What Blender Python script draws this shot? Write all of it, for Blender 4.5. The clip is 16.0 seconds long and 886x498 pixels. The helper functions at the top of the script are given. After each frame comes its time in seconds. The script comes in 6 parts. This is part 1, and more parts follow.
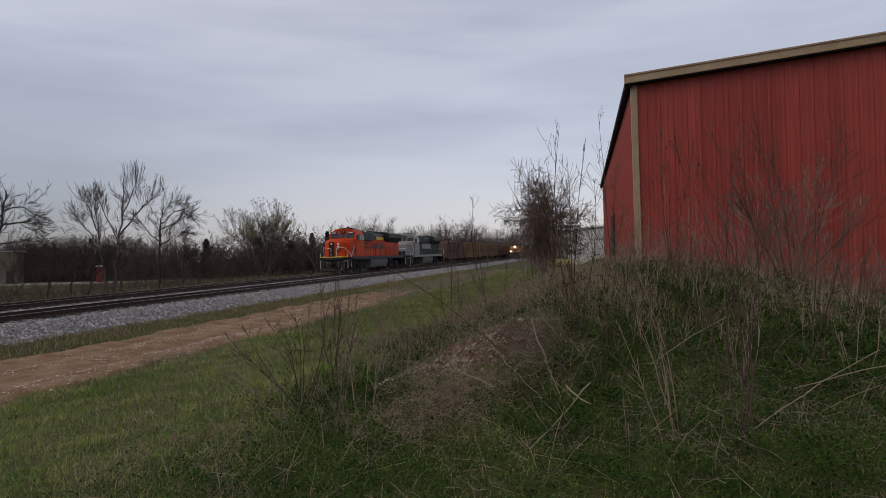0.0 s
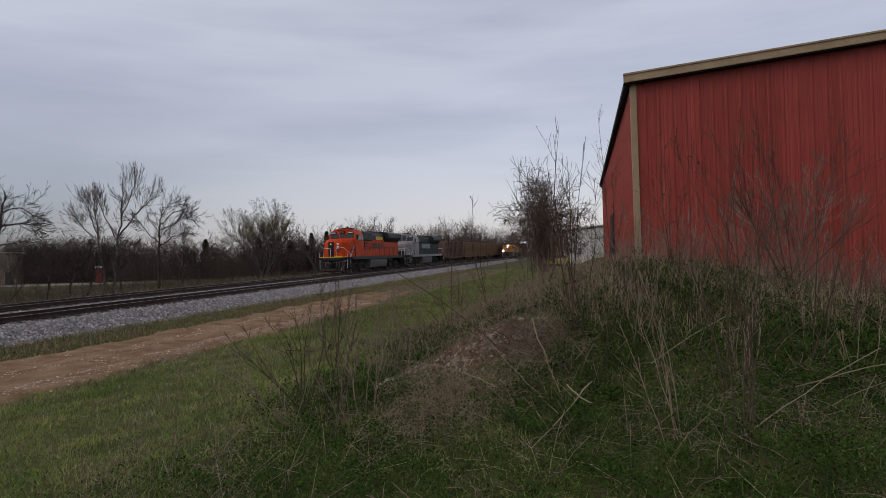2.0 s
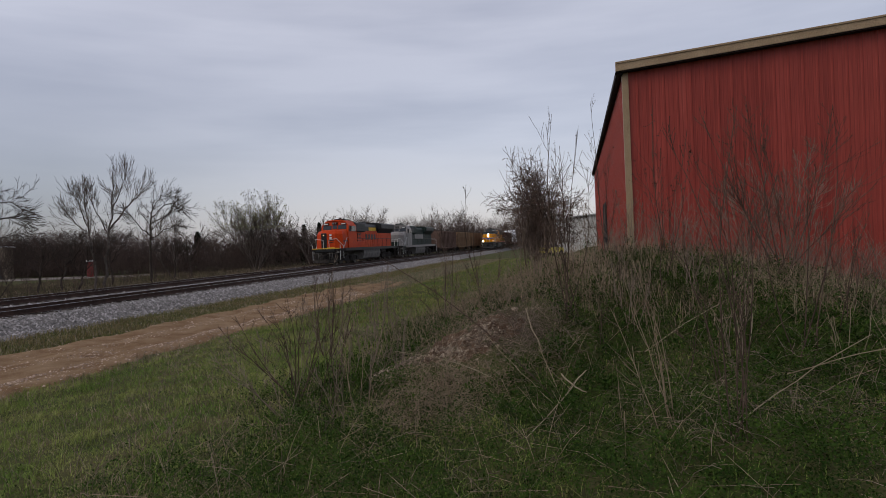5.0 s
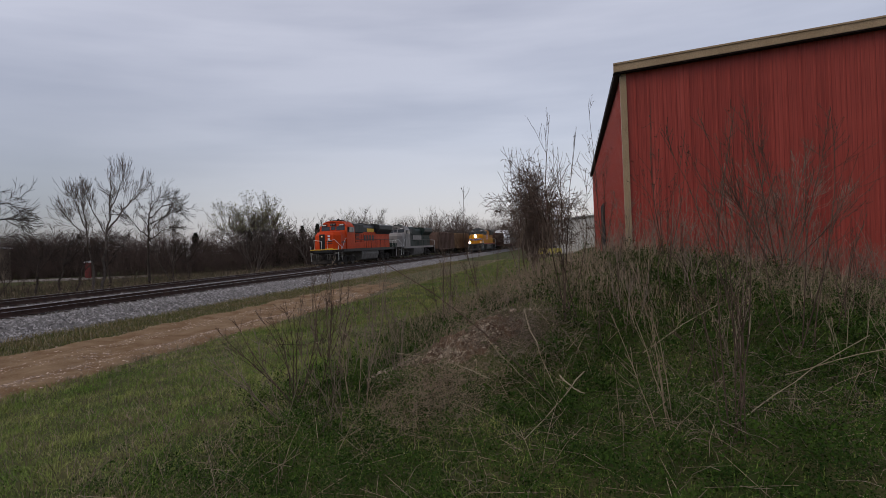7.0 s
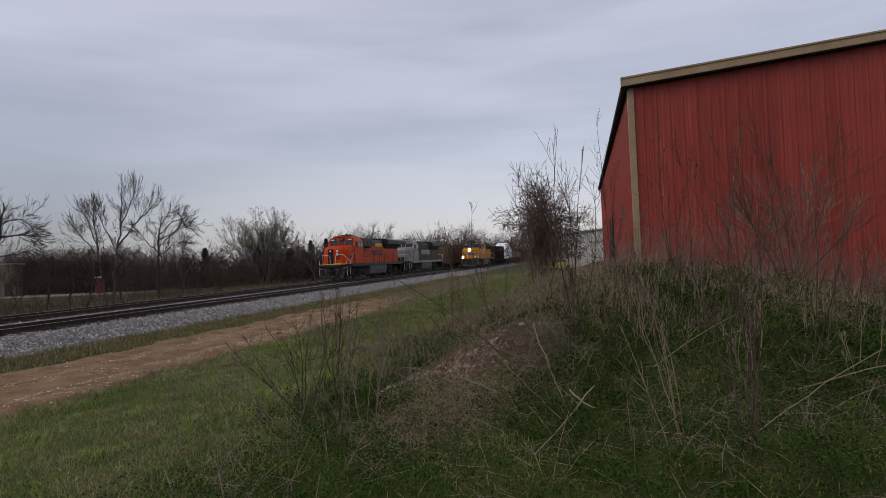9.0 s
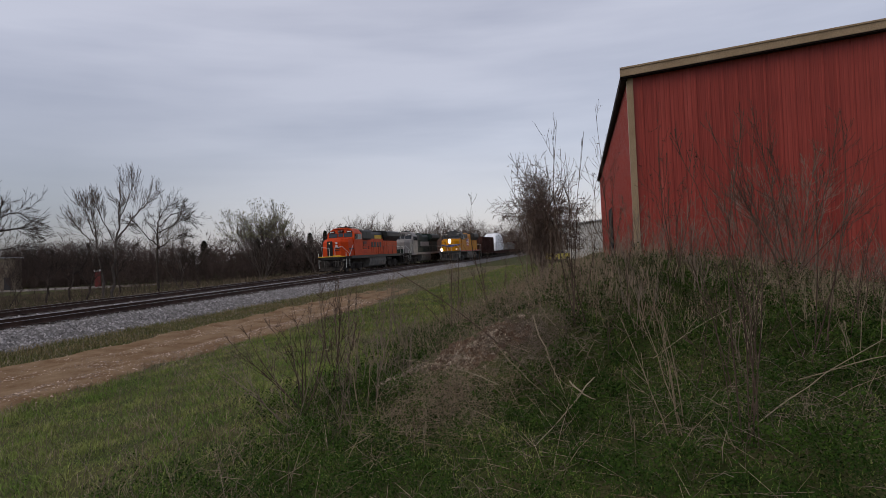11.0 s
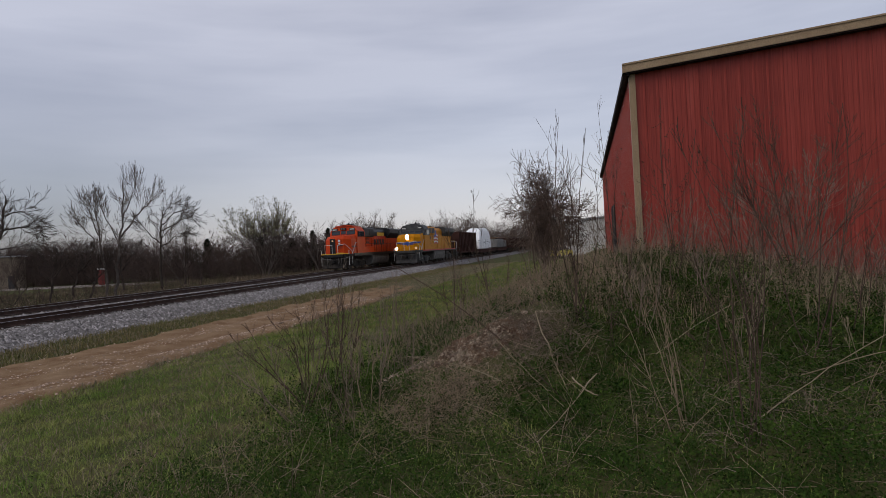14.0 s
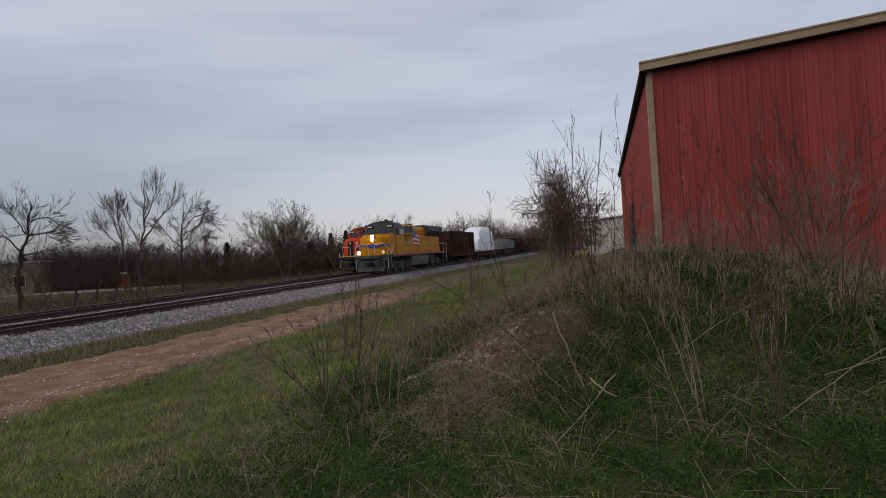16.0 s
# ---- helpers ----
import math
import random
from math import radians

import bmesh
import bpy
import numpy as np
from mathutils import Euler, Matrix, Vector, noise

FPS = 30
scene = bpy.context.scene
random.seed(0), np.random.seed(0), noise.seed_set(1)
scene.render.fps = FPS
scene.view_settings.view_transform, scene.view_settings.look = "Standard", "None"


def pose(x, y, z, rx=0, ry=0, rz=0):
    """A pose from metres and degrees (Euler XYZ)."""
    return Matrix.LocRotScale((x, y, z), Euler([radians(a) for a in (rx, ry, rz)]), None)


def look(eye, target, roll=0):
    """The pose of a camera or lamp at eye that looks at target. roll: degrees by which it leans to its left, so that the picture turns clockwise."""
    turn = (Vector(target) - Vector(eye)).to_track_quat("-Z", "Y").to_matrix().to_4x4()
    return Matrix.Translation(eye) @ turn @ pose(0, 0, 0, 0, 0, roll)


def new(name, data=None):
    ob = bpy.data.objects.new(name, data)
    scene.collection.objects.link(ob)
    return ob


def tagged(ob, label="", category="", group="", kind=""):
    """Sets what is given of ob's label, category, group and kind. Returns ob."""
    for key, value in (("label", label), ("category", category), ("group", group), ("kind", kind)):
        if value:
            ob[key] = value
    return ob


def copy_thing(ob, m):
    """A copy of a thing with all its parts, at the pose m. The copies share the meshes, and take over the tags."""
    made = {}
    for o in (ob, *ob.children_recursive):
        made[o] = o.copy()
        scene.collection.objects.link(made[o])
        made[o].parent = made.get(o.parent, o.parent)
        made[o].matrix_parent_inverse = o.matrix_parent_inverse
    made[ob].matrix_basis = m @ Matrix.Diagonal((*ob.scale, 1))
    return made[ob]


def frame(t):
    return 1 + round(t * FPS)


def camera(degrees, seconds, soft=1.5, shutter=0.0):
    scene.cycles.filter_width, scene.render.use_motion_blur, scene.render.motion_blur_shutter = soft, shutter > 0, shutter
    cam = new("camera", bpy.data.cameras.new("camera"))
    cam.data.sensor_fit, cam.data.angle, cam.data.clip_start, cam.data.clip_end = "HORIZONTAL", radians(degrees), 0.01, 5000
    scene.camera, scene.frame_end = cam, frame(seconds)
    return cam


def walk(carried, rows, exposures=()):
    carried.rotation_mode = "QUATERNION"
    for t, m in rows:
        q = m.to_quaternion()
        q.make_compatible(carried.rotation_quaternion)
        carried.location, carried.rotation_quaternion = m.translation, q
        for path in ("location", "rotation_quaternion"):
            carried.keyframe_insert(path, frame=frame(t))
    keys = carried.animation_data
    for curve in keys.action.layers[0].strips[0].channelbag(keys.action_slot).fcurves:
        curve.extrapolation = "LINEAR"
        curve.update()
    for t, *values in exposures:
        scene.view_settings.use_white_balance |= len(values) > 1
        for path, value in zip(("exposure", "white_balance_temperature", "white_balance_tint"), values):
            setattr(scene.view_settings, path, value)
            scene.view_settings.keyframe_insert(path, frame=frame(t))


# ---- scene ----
cam = camera(70.0, 16.0, soft=0.4)


def stand(x, y, z, turn, tilt, lean):
    """A hand-held pose: turn to the left of the track's line, tilt up, lean of the picture anticlockwise, in degrees."""
    a, b = radians(turn), radians(tilt)
    way = Vector((-math.sin(a) * math.cos(b), math.cos(a) * math.cos(b), math.sin(b)))
    eye = Vector((x, y, z))
    return look(eye, eye + way * 10, -lean)


PATH = [
    (0, 0.000, 0.000, 1.650, 12.60, 0.46, 1.60),
    (0.5, 0.002, -0.010, 1.657, 12.50, 0.53, 1.73),
    (1, 0.001, -0.002, 1.656, 12.45, 0.53, 1.93),
    (1.5, -0.003, -0.001, 1.649, 12.54, 0.51, 1.71),
    (2, -0.009, 0.003, 1.650, 12.55, 0.43, 1.81),
    (2.5, -0.013, 0.009, 1.645, 12.57, 0.36, 1.90),
    (3, -0.013, 0.006, 1.653, 12.45, 0.12, 2.02),
    (3.5, -0.015, 0.010, 1.651, 12.33, -0.11, 2.09),
    (4, -0.016, 0.011, 1.653, 12.17, -0.28, 2.15),
    (6.5, -0.011, 0.017, 1.659, 11.80, -0.55, 2.47),
    (7, -0.013, 0.019, 1.658, 11.80, -0.39, 2.37),
    (7.5, -0.016, 0.031, 1.659, 11.96, -0.05, 2.38),
    (8, -0.017, 0.032, 1.658, 12.23, 0.48, 2.45),
    (8.5, -0.022, 0.020, 1.659, 12.38, 0.84, 2.36),
    (9, -0.017, 0.009, 1.655, 12.48, 0.94, 2.56),
    (11.5, -0.022, 0.032, 1.659, 12.45, 0.10, 2.83),
    (12, -0.021, 0.029, 1.655, 12.55, 0.25, 2.58),
    (12.5, -0.023, 0.022, 1.656, 12.62, 0.27, 2.60),
    (13, -0.018, 0.015, 1.657, 12.69, 0.22, 2.77),
    (13.5, -0.016, 0.014, 1.657, 12.69, 0.07, 2.91),
    (14, -0.016, 0.020, 1.656, 12.71, -0.06, 3.04),
    (14.5, -0.016, 0.020, 1.660, 12.81, -0.01, 2.97),
    (15, -0.015, 0.031, 1.652, 13.13, 0.23, 3.13),
    (15.5, -0.012, 0.029, 1.653, 13.70, 0.23, 3.25),
    (16, -0.004, 0.016, 1.657, 14.30, 0.14, 3.58),
]
walk(cam, [(t, stand(*row)) for t, *row in PATH], exposures=[(0, 0.0), (16, 0.0)])

# ---- sky and sun: a thick, even overcast at dusk ----
world = bpy.data.worlds.new("overcast")
scene.world = world
world.use_nodes = True
wn, wl = world.node_tree.nodes, world.node_tree.links
wn.clear()
w_out, w_bg = wn.new("ShaderNodeOutputWorld"), wn.new("ShaderNodeBackground")
w_sky = wn.new("ShaderNodeTexSky")
w_sky.sky_type, w_sky.sun_disc = "NISHITA", False
w_sky.sun_elevation, w_sky.sun_rotation = radians(43), radians(228)
w_geo = wn.new("ShaderNodeTexCoord")
w_map = wn.new("ShaderNodeMapping")
w_map.inputs["Rotation"].default_value = (0, 0, radians(-10))
w_map.inputs["Scale"].default_value = (1.0, 1.0, 7.0)
w_noise = wn.new("ShaderNodeTexNoise")
w_noise.inputs["Scale"].default_value, w_noise.inputs["Detail"].default_value = 1.6, 5.0
w_noise.inputs["Roughness"].default_value = 0.52
w_ramp = wn.new("ShaderNodeValToRGB")
w_ramp.color_ramp.elements[0].position, w_ramp.color_ramp.elements[0].color = 0.36, (0.397, 0.397, 0.468, 1)
w_ramp.color_ramp.elements[1].position, w_ramp.color_ramp.elements[1].color = 0.62, (0.53, 0.525, 0.595, 1)
w_sep = wn.new("ShaderNodeSeparateXYZ")
w_low = wn.new("ShaderNodeMapRange")
w_low.inputs["From Min"].default_value, w_low.inputs["From Max"].default_value = 0.0, 0.16
w_low.inputs["To Min"].default_value, w_low.inputs["To Max"].default_value = 0.95, 0.0
w_mix = wn.new("ShaderNodeMix")
w_mix.data_type = "RGBA"
w_mix.inputs["B"].default_value = (0.545, 0.500, 0.525, 1)
w_scale = wn.new("ShaderNodeMix")
w_scale.data_type, w_scale.blend_type = "RGBA", "ADD"
w_scale.inputs["Factor"].default_value = 0.04
wl.new(w_geo.outputs["Generated"], w_map.inputs["Vector"])
wl.new(w_map.outputs["Vector"], w_noise.inputs["Vector"])
wl.new(w_noise.outputs["Fac"], w_ramp.inputs["Fac"])
wl.new(w_geo.outputs["Generated"], w_sep.inputs[0])
wl.new(w_sep.outputs["Z"], w_low.inputs["Value"])
# the cloud is thinner low down, along the track's line
w_way = wn.new("ShaderNodeMapRange")
w_way.inputs["From Min"].default_value, w_way.inputs["From Max"].default_value = 0.70, 0.99
w_way.inputs["To Min"].default_value, w_way.inputs["To Max"].default_value = 0.0, 1.0
w_both = wn.new("ShaderNodeMath")
w_both.operation = "MULTIPLY"
wl.new(w_sep.outputs["Y"], w_way.inputs["Value"])
wl.new(w_low.outputs["Result"], w_both.inputs[0])
wl.new(w_way.outputs["Result"], w_both.inputs[1])
wl.new(w_both.outputs["Value"], w_mix.inputs["Factor"])
# away from it the low cloud is heavier
w_dark = wn.new("ShaderNodeMix")
w_dark.data_type = "RGBA"
w_dark.inputs["B"].default_value = (0.150, 0.143, 0.180, 1)
w_deep = wn.new("ShaderNodeMapRange")
w_deep.inputs["From Min"].default_value, w_deep.inputs["From Max"].default_value = 0.0, 0.31
w_deep.inputs["To Min"].default_value, w_deep.inputs["To Max"].default_value = 1.0, 0.0
w_off = wn.new("ShaderNodeMapRange")
w_off.inputs["From Min"].default_value, w_off.inputs["From Max"].default_value = 0.99, 0.72
w_side = wn.new("ShaderNodeMath")
w_side.operation = "MULTIPLY"
wl.new(w_sep.outputs["Z"], w_deep.inputs["Value"])
wl.new(w_sep.outputs["Y"], w_off.inputs["Value"])
wl.new(w_deep.outputs["Result"], w_side.inputs[0])
wl.new(w_off.outputs["Result"], w_side.inputs[1])
wl.new(w_side.outputs["Value"], w_dark.inputs["Factor"])
wl.new(w_ramp.outputs["Color"], w_dark.inputs["A"])
wl.new(w_dark.outputs["Result"], w_mix.inputs["A"])
wl.new(w_mix.outputs["Result"], w_scale.inputs["A"])
wl.new(w_sky.outputs["Color"], w_scale.inputs["B"])
wl.new(w_scale.outputs["Result"], w_bg.inputs["Color"])
w_bg.inputs["Strength"].default_value = 0.9
wl.new(w_bg.outputs["Background"], w_out.inputs["Surface"])

sun = new("sun", bpy.data.lights.new("sun", "SUN"))
sun.data.energy, sun.data.angle, sun.data.color = 0.95, radians(40), (1.0, 0.9, 0.78)
sun.matrix_world = look((-12, -11, 15), (0, 0, 0))

# ---- tools ----
def surface(name, c1, c2, scale=3.0, rough=0.8, bump=0.2, metal=0.0, fine=40.0, islands=0.0, objects=0.0, stretch=(1, 1, 1), c3=None, gloss=0.25):
    """A surface that varies at two scales: broad patches from c1 to c2 (and c3), fine grain in tone and relief."""
    m = bpy.data.materials.new(name)
    m.use_nodes = True
    nt = m.node_tree
    n, l = nt.nodes, nt.links
    b = n["Principled BSDF"]
    co = n.new("ShaderNodeTexCoord")
    mp = n.new("ShaderNodeMapping")
    mp.inputs["Scale"].default_value = stretch
    l.new(co.outputs["Object"], mp.inputs["Vector"])
    big, small = n.new("ShaderNodeTexNoise"), n.new("ShaderNodeTexNoise")
    big.inputs["Scale"].default_value, big.inputs["Detail"].default_value = scale, 6.0
    big.inputs["Roughness"].default_value = 0.6
    small.inputs["Scale"].default_value, small.inputs["Detail"].default_value = fine, 4.0
    l.new(mp.outputs["Vector"], big.inputs["Vector"])
    l.new(mp.outputs["Vector"], small.inputs["Vector"])
    ramp = n.new("ShaderNodeValToRGB")
    e = ramp.color_ramp.elements
    e[0].position, e[0].color = 0.35, (*c1, 1)
    e[1].position, e[1].color = 0.65, (*c2, 1)
    if c3:
        x = e.new(0.74)
        x.color = (*c3, 1)
    l.new(big.outputs["Fac"], ramp.inputs["Fac"])
    hsv = n.new("ShaderNodeHueSaturation")
    l.new(ramp.outputs["Color"], hsv.inputs["Color"])
    tone = n.new("ShaderNodeMapRange")
    tone.inputs["From Min"].default_value, tone.inputs["From Max"].default_value = 0.25, 0.75
    tone.inputs["To Min"].default_value, tone.inputs["To Max"].default_value = 0.75, 1.25
    l.new(small.outputs["Fac"], tone.inputs["Value"])
    value = tone.outputs["Result"]
    for amount, node, out in ((islands, "ShaderNodeNewGeometry", "Random Per Island"), (objects, "ShaderNodeObjectInfo", "Random")):
        if amount:
            g = n.new(node)
            r = n.new("ShaderNodeMapRange")
            r.inputs["To Min"].default_value, r.inputs["To Max"].default_value = 1 - amount, 1 + amount
            l.new(g.outputs[out], r.inputs["Value"])
            k = n.new("ShaderNodeMath")
            k.operation = "MULTIPLY"
            l.new(value, k.inputs[0])
            l.new(r.outputs["Result"], k.inputs[1])
            value = k.outputs["Value"]
            if amount > 0.2:
                h = n.new("ShaderNodeMapRange")
                h.inputs["To Min"].default_value, h.inputs["To Max"].default_value = 0.5 + 0.012, 0.5 - 0.016
                l.new(g.outputs[out], h.inputs["Value"])
                l.new(h.outputs["Result"], hsv.inputs["Hue"])
    l.new(value, hsv.inputs["Value"])
    l.new(hsv.outputs["Color"], b.inputs["Base Color"])
    b.inputs["Roughness"].default_value, b.inputs["Metallic"].default_value = rough, metal
    b.inputs["Specular IOR Level"].default_value = 0.05 if rough >= 0.75 and not metal else gloss
    if bump:
        bp = n.new("ShaderNodeBump")
        bp.inputs["Strength"].default_value, bp.inputs["Distance"].default_value = bump, 0.02
        l.new(small.outputs["Fac"], bp.inputs["Height"])
        l.new(bp.outputs["Normal"], b.inputs["Normal"])
    return m


def glow(name, color, strength):
    m = bpy.data.materials.new(name)
    m.use_nodes = True
    b = m.node_tree.nodes["Principled BSDF"]
    b.inputs["Base Color"].default_value = (*color, 1)
    b.inputs["Emission Color"].default_value, b.inputs["Emission Strength"].default_value = (*color, 1), strength
    return m


def box(bm, x0, x1, y0, y1, z0, z1, bevel=0.0):
    m = Matrix.LocRotScale(((x0 + x1) / 2, (y0 + y1) / 2, (z0 + z1) / 2), None, (x1 - x0, y1 - y0, z1 - z0))
    r = bmesh.ops.create_cube(bm, size=1, matrix=m)
    if bevel:
        es = {e for v in r["verts"] for e in v.link_edges}
        bmesh.ops.bevel(bm, geom=list(es), offset=bevel, segments=2, profile=0.5, affect="EDGES")
    return bm


def rod(bm, p, q, r, r2=None, n=8):
    p, q = Vector(p), Vector(q)
    d = q - p
    m = Matrix.Translation((p + q) / 2) @ d.to_track_quat("Z", "Y").to_matrix().to_4x4()
    bmesh.ops.create_cone(bm, cap_ends=True, segments=n, radius1=r, radius2=r if r2 is None else r2, depth=d.length, matrix=m)
    return bm


def prism(bm, outline, axis, a, b):
    """A solid from an outline of (u, v), swept along axis from a to b. x: (y, z); y: (x, z); z: (x, y)."""
    def put(u, v, w):
        return {"x": (w, u, v), "y": (u, w, v), "z": (u, v, w)}[axis]
    lo = [bm.verts.new(put(u, v, a)) for u, v in outline]
    hi = [bm.verts.new(put(u, v, b)) for u, v in outline]
    bm.faces.new(lo)
    bm.faces.new(hi[::-1])
    k = len(outline)
    for i in range(k):
        bm.faces.new((lo[i], hi[i], hi[(i + 1) % k], lo[(i + 1) % k]))
    bmesh.ops.recalc_face_normals(bm, faces=bm.faces[:])
    return bm


def hull(bm, points):
    vs = [bm.verts.new(p) for p in points]
    bmesh.ops.convex_hull(bm, input=vs)
    return bm


def mesh_of(name, bm, material, smooth=False):
    me = bpy.data.meshes.new(name)
    bm.normal_update()
    bm.to_mesh(me)
    bm.free()
    me.materials.append(material)
    if smooth:
        me.shade_smooth()
    return me


def part(name, bm, material, parent, label="", at=None, smooth=False):
    """One mesh object under a thing or a part, from a bmesh or from shared mesh data."""
    me = bm if isinstance(bm, bpy.types.Mesh) else mesh_of(name, bm, material, smooth)
    ob = new(name, me)
    ob.parent = parent
    if at is not None:
        ob.matrix_basis = at
    return tagged(ob, label) if label else ob


def solid(name, bm, material, label, category, group="", kind="", at=None, smooth=False):
    """A thing that is one mesh."""
    ob = new(name, mesh_of(name, bm, material, smooth))
    if at is not None:
        ob.matrix_basis = at
    return tagged(ob, label, category, group, kind)


def thing(name, label, category, group="", at=None, kind=""):
    ob = new(name)
    ob.empty_display_size = 0.1
    if at is not None:
        ob.matrix_basis = at
    return tagged(ob, label, category, group, kind)


def raw(name, verts, faces, material, smooth=False):
    """Mesh data from arrays: verts (n, 3), faces (m, 3 or 4)."""
    verts, faces = np.asarray(verts, np.float32), np.asarray(faces, np.int32)
    me = bpy.data.meshes.new(name)
    me.vertices.add(len(verts))
    me.vertices.foreach_set("co", verts.ravel())
    k = faces.shape[1]
    me.loops.add(faces.size)
    me.loops.foreach_set("vertex_index", faces.ravel())
    me.polygons.add(len(faces))
    me.polygons.foreach_set("loop_start", np.arange(len(faces), dtype=np.int32) * k)
    me.update(calc_edges=True)
    me.validate()
    me.materials.append(material)
    if smooth:
        me.shade_smooth()
    return me


def smoothstep(a, b, x):
    t = np.clip((np.asarray(x, float) - a) / (b - a), 0, 1)
    return t * t * (3 - 2 * t)


def ripple(x, y):
    """Soft unevenness of open ground, a few centimetres."""
    return 0.035 * np.sin(1.7 * x + 0.6 * y) * np.sin(1.1 * y - 0.5 * x + 1) + 0.02 * np.sin(4.1 * x + 1.3) * np.sin(3.7 * y + 0.4 * x)


def height(x, y):
    """The ground's height over the rails' heads."""
    x, y = np.asarray(x, float), np.asarray(y, float)
    z = np.interp(x, [-400, -60, -34, -29, -16.5, -13.5, -9.4, -7, -5, -2.5, 0, 3, 8, 60, 400],
                  [-1.2, -1.2, -1.0, -0.62, -0.62, -0.62, -0.58, -0.42, -0.2, 0.0, 0.16, 0.42, 0.42, 0.42, 0.42])
    far = -0.45 + 0.0 * x
    w = smoothstep(13, 26, y) * smoothstep(-9.4, -7.5, x) * (1 - smoothstep(-1.0, 1.5, x))
    z = z * (1 - w) + far * w
    z = z + 1.02 * np.exp(-0.5 * (((x - 0.45) / 1.75) ** 2 + ((y - 9.8) / 1.9) ** 2))
    z = z + 0.42 * np.exp(-0.5 * (((x + 0.72) / 0.62) ** 2 + ((y - 7.25) / 0.6) ** 2))
    z = z + 0.17 * np.exp(-0.5 * (((x - 2.4) / 2.0) ** 2 + ((y - 9.9) / 1.9) ** 2))
    z = z + 0.14 * np.exp(-0.5 * (((x + 1.75) / 0.5) ** 2 + ((y - 6.9) / 0.5) ** 2))
    w2 = smoothstep(-9.4, -8.0, x) * (1 - smoothstep(30, 45, y))
    return z + ripple(x, y) * (0.25 + 0.75 * w2)


def grow(rng, start, way, length, radius, depth, spread, out, bend=0.18, split=(2, 4), shrink=0.68, up=0.15, least=0.006, segs=3):
    """Collects the branches of a bare plant, as polylines with radii."""
    p, d = np.array(start, float), np.array(way, float)
    d /= np.linalg.norm(d)
    pts, rad = [p.copy()], [radius]
    for i in range(segs):
        d = d + rng.normal(0, bend, 3) + np.array((0, 0, up * 0.5))
        d /= np.linalg.norm(d)
        p = p + d * length / segs
        pts.append(p.copy())
        rad.append(max(least, radius * (1 - 0.42 * (i + 1) / segs)))
    out.append((pts, rad, depth))
    if depth == 0:
        return
    k = rng.integers(split[0], split[1] + 1)
    for j in range(k):
        s = 1.0 if j == 0 else rng.uniform(0.35, 1.0)
        i = min(segs - 1, int(s * segs - 1e-6))
        f = s * segs - i
        q = pts[i] * (1 - f) + pts[i + 1] * f
        side = rng.normal(0, 1, 3)
        side -= side @ d * d
        side /= np.linalg.norm(side) + 1e-9
        a = spread * rng.uniform(0.5, 1.2) * (0.6 if j == 0 else 1.0)
        w = d * math.cos(a) + side * math.sin(a) + np.array((0, 0, up))
        grow(rng, q, w, length * shrink * rng.uniform(0.75, 1.15), max(least, rad[i] * (0.8 if j == 0 else 0.62)), depth - 1, spread, out, bend, split, shrink, up, least, segs)


def tubes(lines, sides=3):
    """Vertices and quads of tubes along polylines with radii."""
    V, F, base = [], [], 0
    ang = np.arange(sides) * 2 * math.pi / sides
    for pts, rad, _ in lines:
        pts = np.asarray(pts)
        d = pts[-1] - pts[0]
        d = d / (np.linalg.norm(d) + 1e-9)
        a = np.cross(d, (0.3, 0.9, 0.1) if abs(d[2]) > 0.9 else (0, 0, 1.0))
        a /= np.linalg.norm(a) + 1e-9
        b = np.cross(d, a)
        ring = np.cos(ang)[:, None] * a + np.sin(ang)[:, None] * b
        n = len(pts)
        V.append((pts[:, None, :] + ring[None] * np.asarray(rad)[:, None, None]).reshape(-1, 3))
        i = np.arange(n - 1)[:, None] * sides
        j = np.arange(sides)[None]
        k = (j + 1) % sides
        F.append(np.stack([base + i + j, base + i + k, base + i + sides + k, base + i + sides + j], -1).reshape(-1, 4))
        base += n * sides
    return np.concatenate(V), np.concatenate(F)


# ---- materials ----
SOIL = surface("soil_grass", (0.042, 0.054, 0.016), (0.086, 0.078, 0.035), 1.6, 0.95, 0.6, fine=30)
DIRT = surface("red_dirt", (0.155, 0.092, 0.048), (0.245, 0.165, 0.098), 1.5, 0.95, 0.8, fine=38, c3=(0.30, 0.225, 0.155))
PALE_LOT = surface("pale_gravel_lot", (0.14, 0.122, 0.105), (0.235, 0.21, 0.19), 0.25, 0.95, 0.3, fine=3)
# bed kept darker than its loose stones: shade of the gaps, in the colour
BALLAST = surface("ballast_bed", (0.10, 0.092, 0.087), (0.21, 0.195, 0.185), 9.0, 0.9, 0.9, fine=24)
STONE = surface("ballast_stone", (0.145, 0.138, 0.134), (0.30, 0.283, 0.275), 4, 0.85, 0.3, islands=0.6)
RUBBLE = surface("rubble_stone", (0.18, 0.125, 0.094), (0.42, 0.335, 0.262), 5, 0.9, 0.4, objects=0.3, islands=0.6)
PILE = surface("pile_dirt", (0.062, 0.038, 0.025), (0.155, 0.10, 0.066), 9, 0.95, 0.9, fine=70)
RAIL_WEB = surface("rusty_rail", (0.045, 0.028, 0.022), (0.085, 0.05, 0.038), 3, 0.75, 0.2, metal=0.2)
RAIL_HEAD = surface("worn_rail_head", (0.30, 0.29, 0.28), (0.42, 0.41, 0.40), 2, 0.35, 0.05, metal=0.9)
TIE = surface("creosote_wood", (0.03, 0.024, 0.02), (0.075, 0.06, 0.05), 4, 0.9, 0.5, objects=0.25)
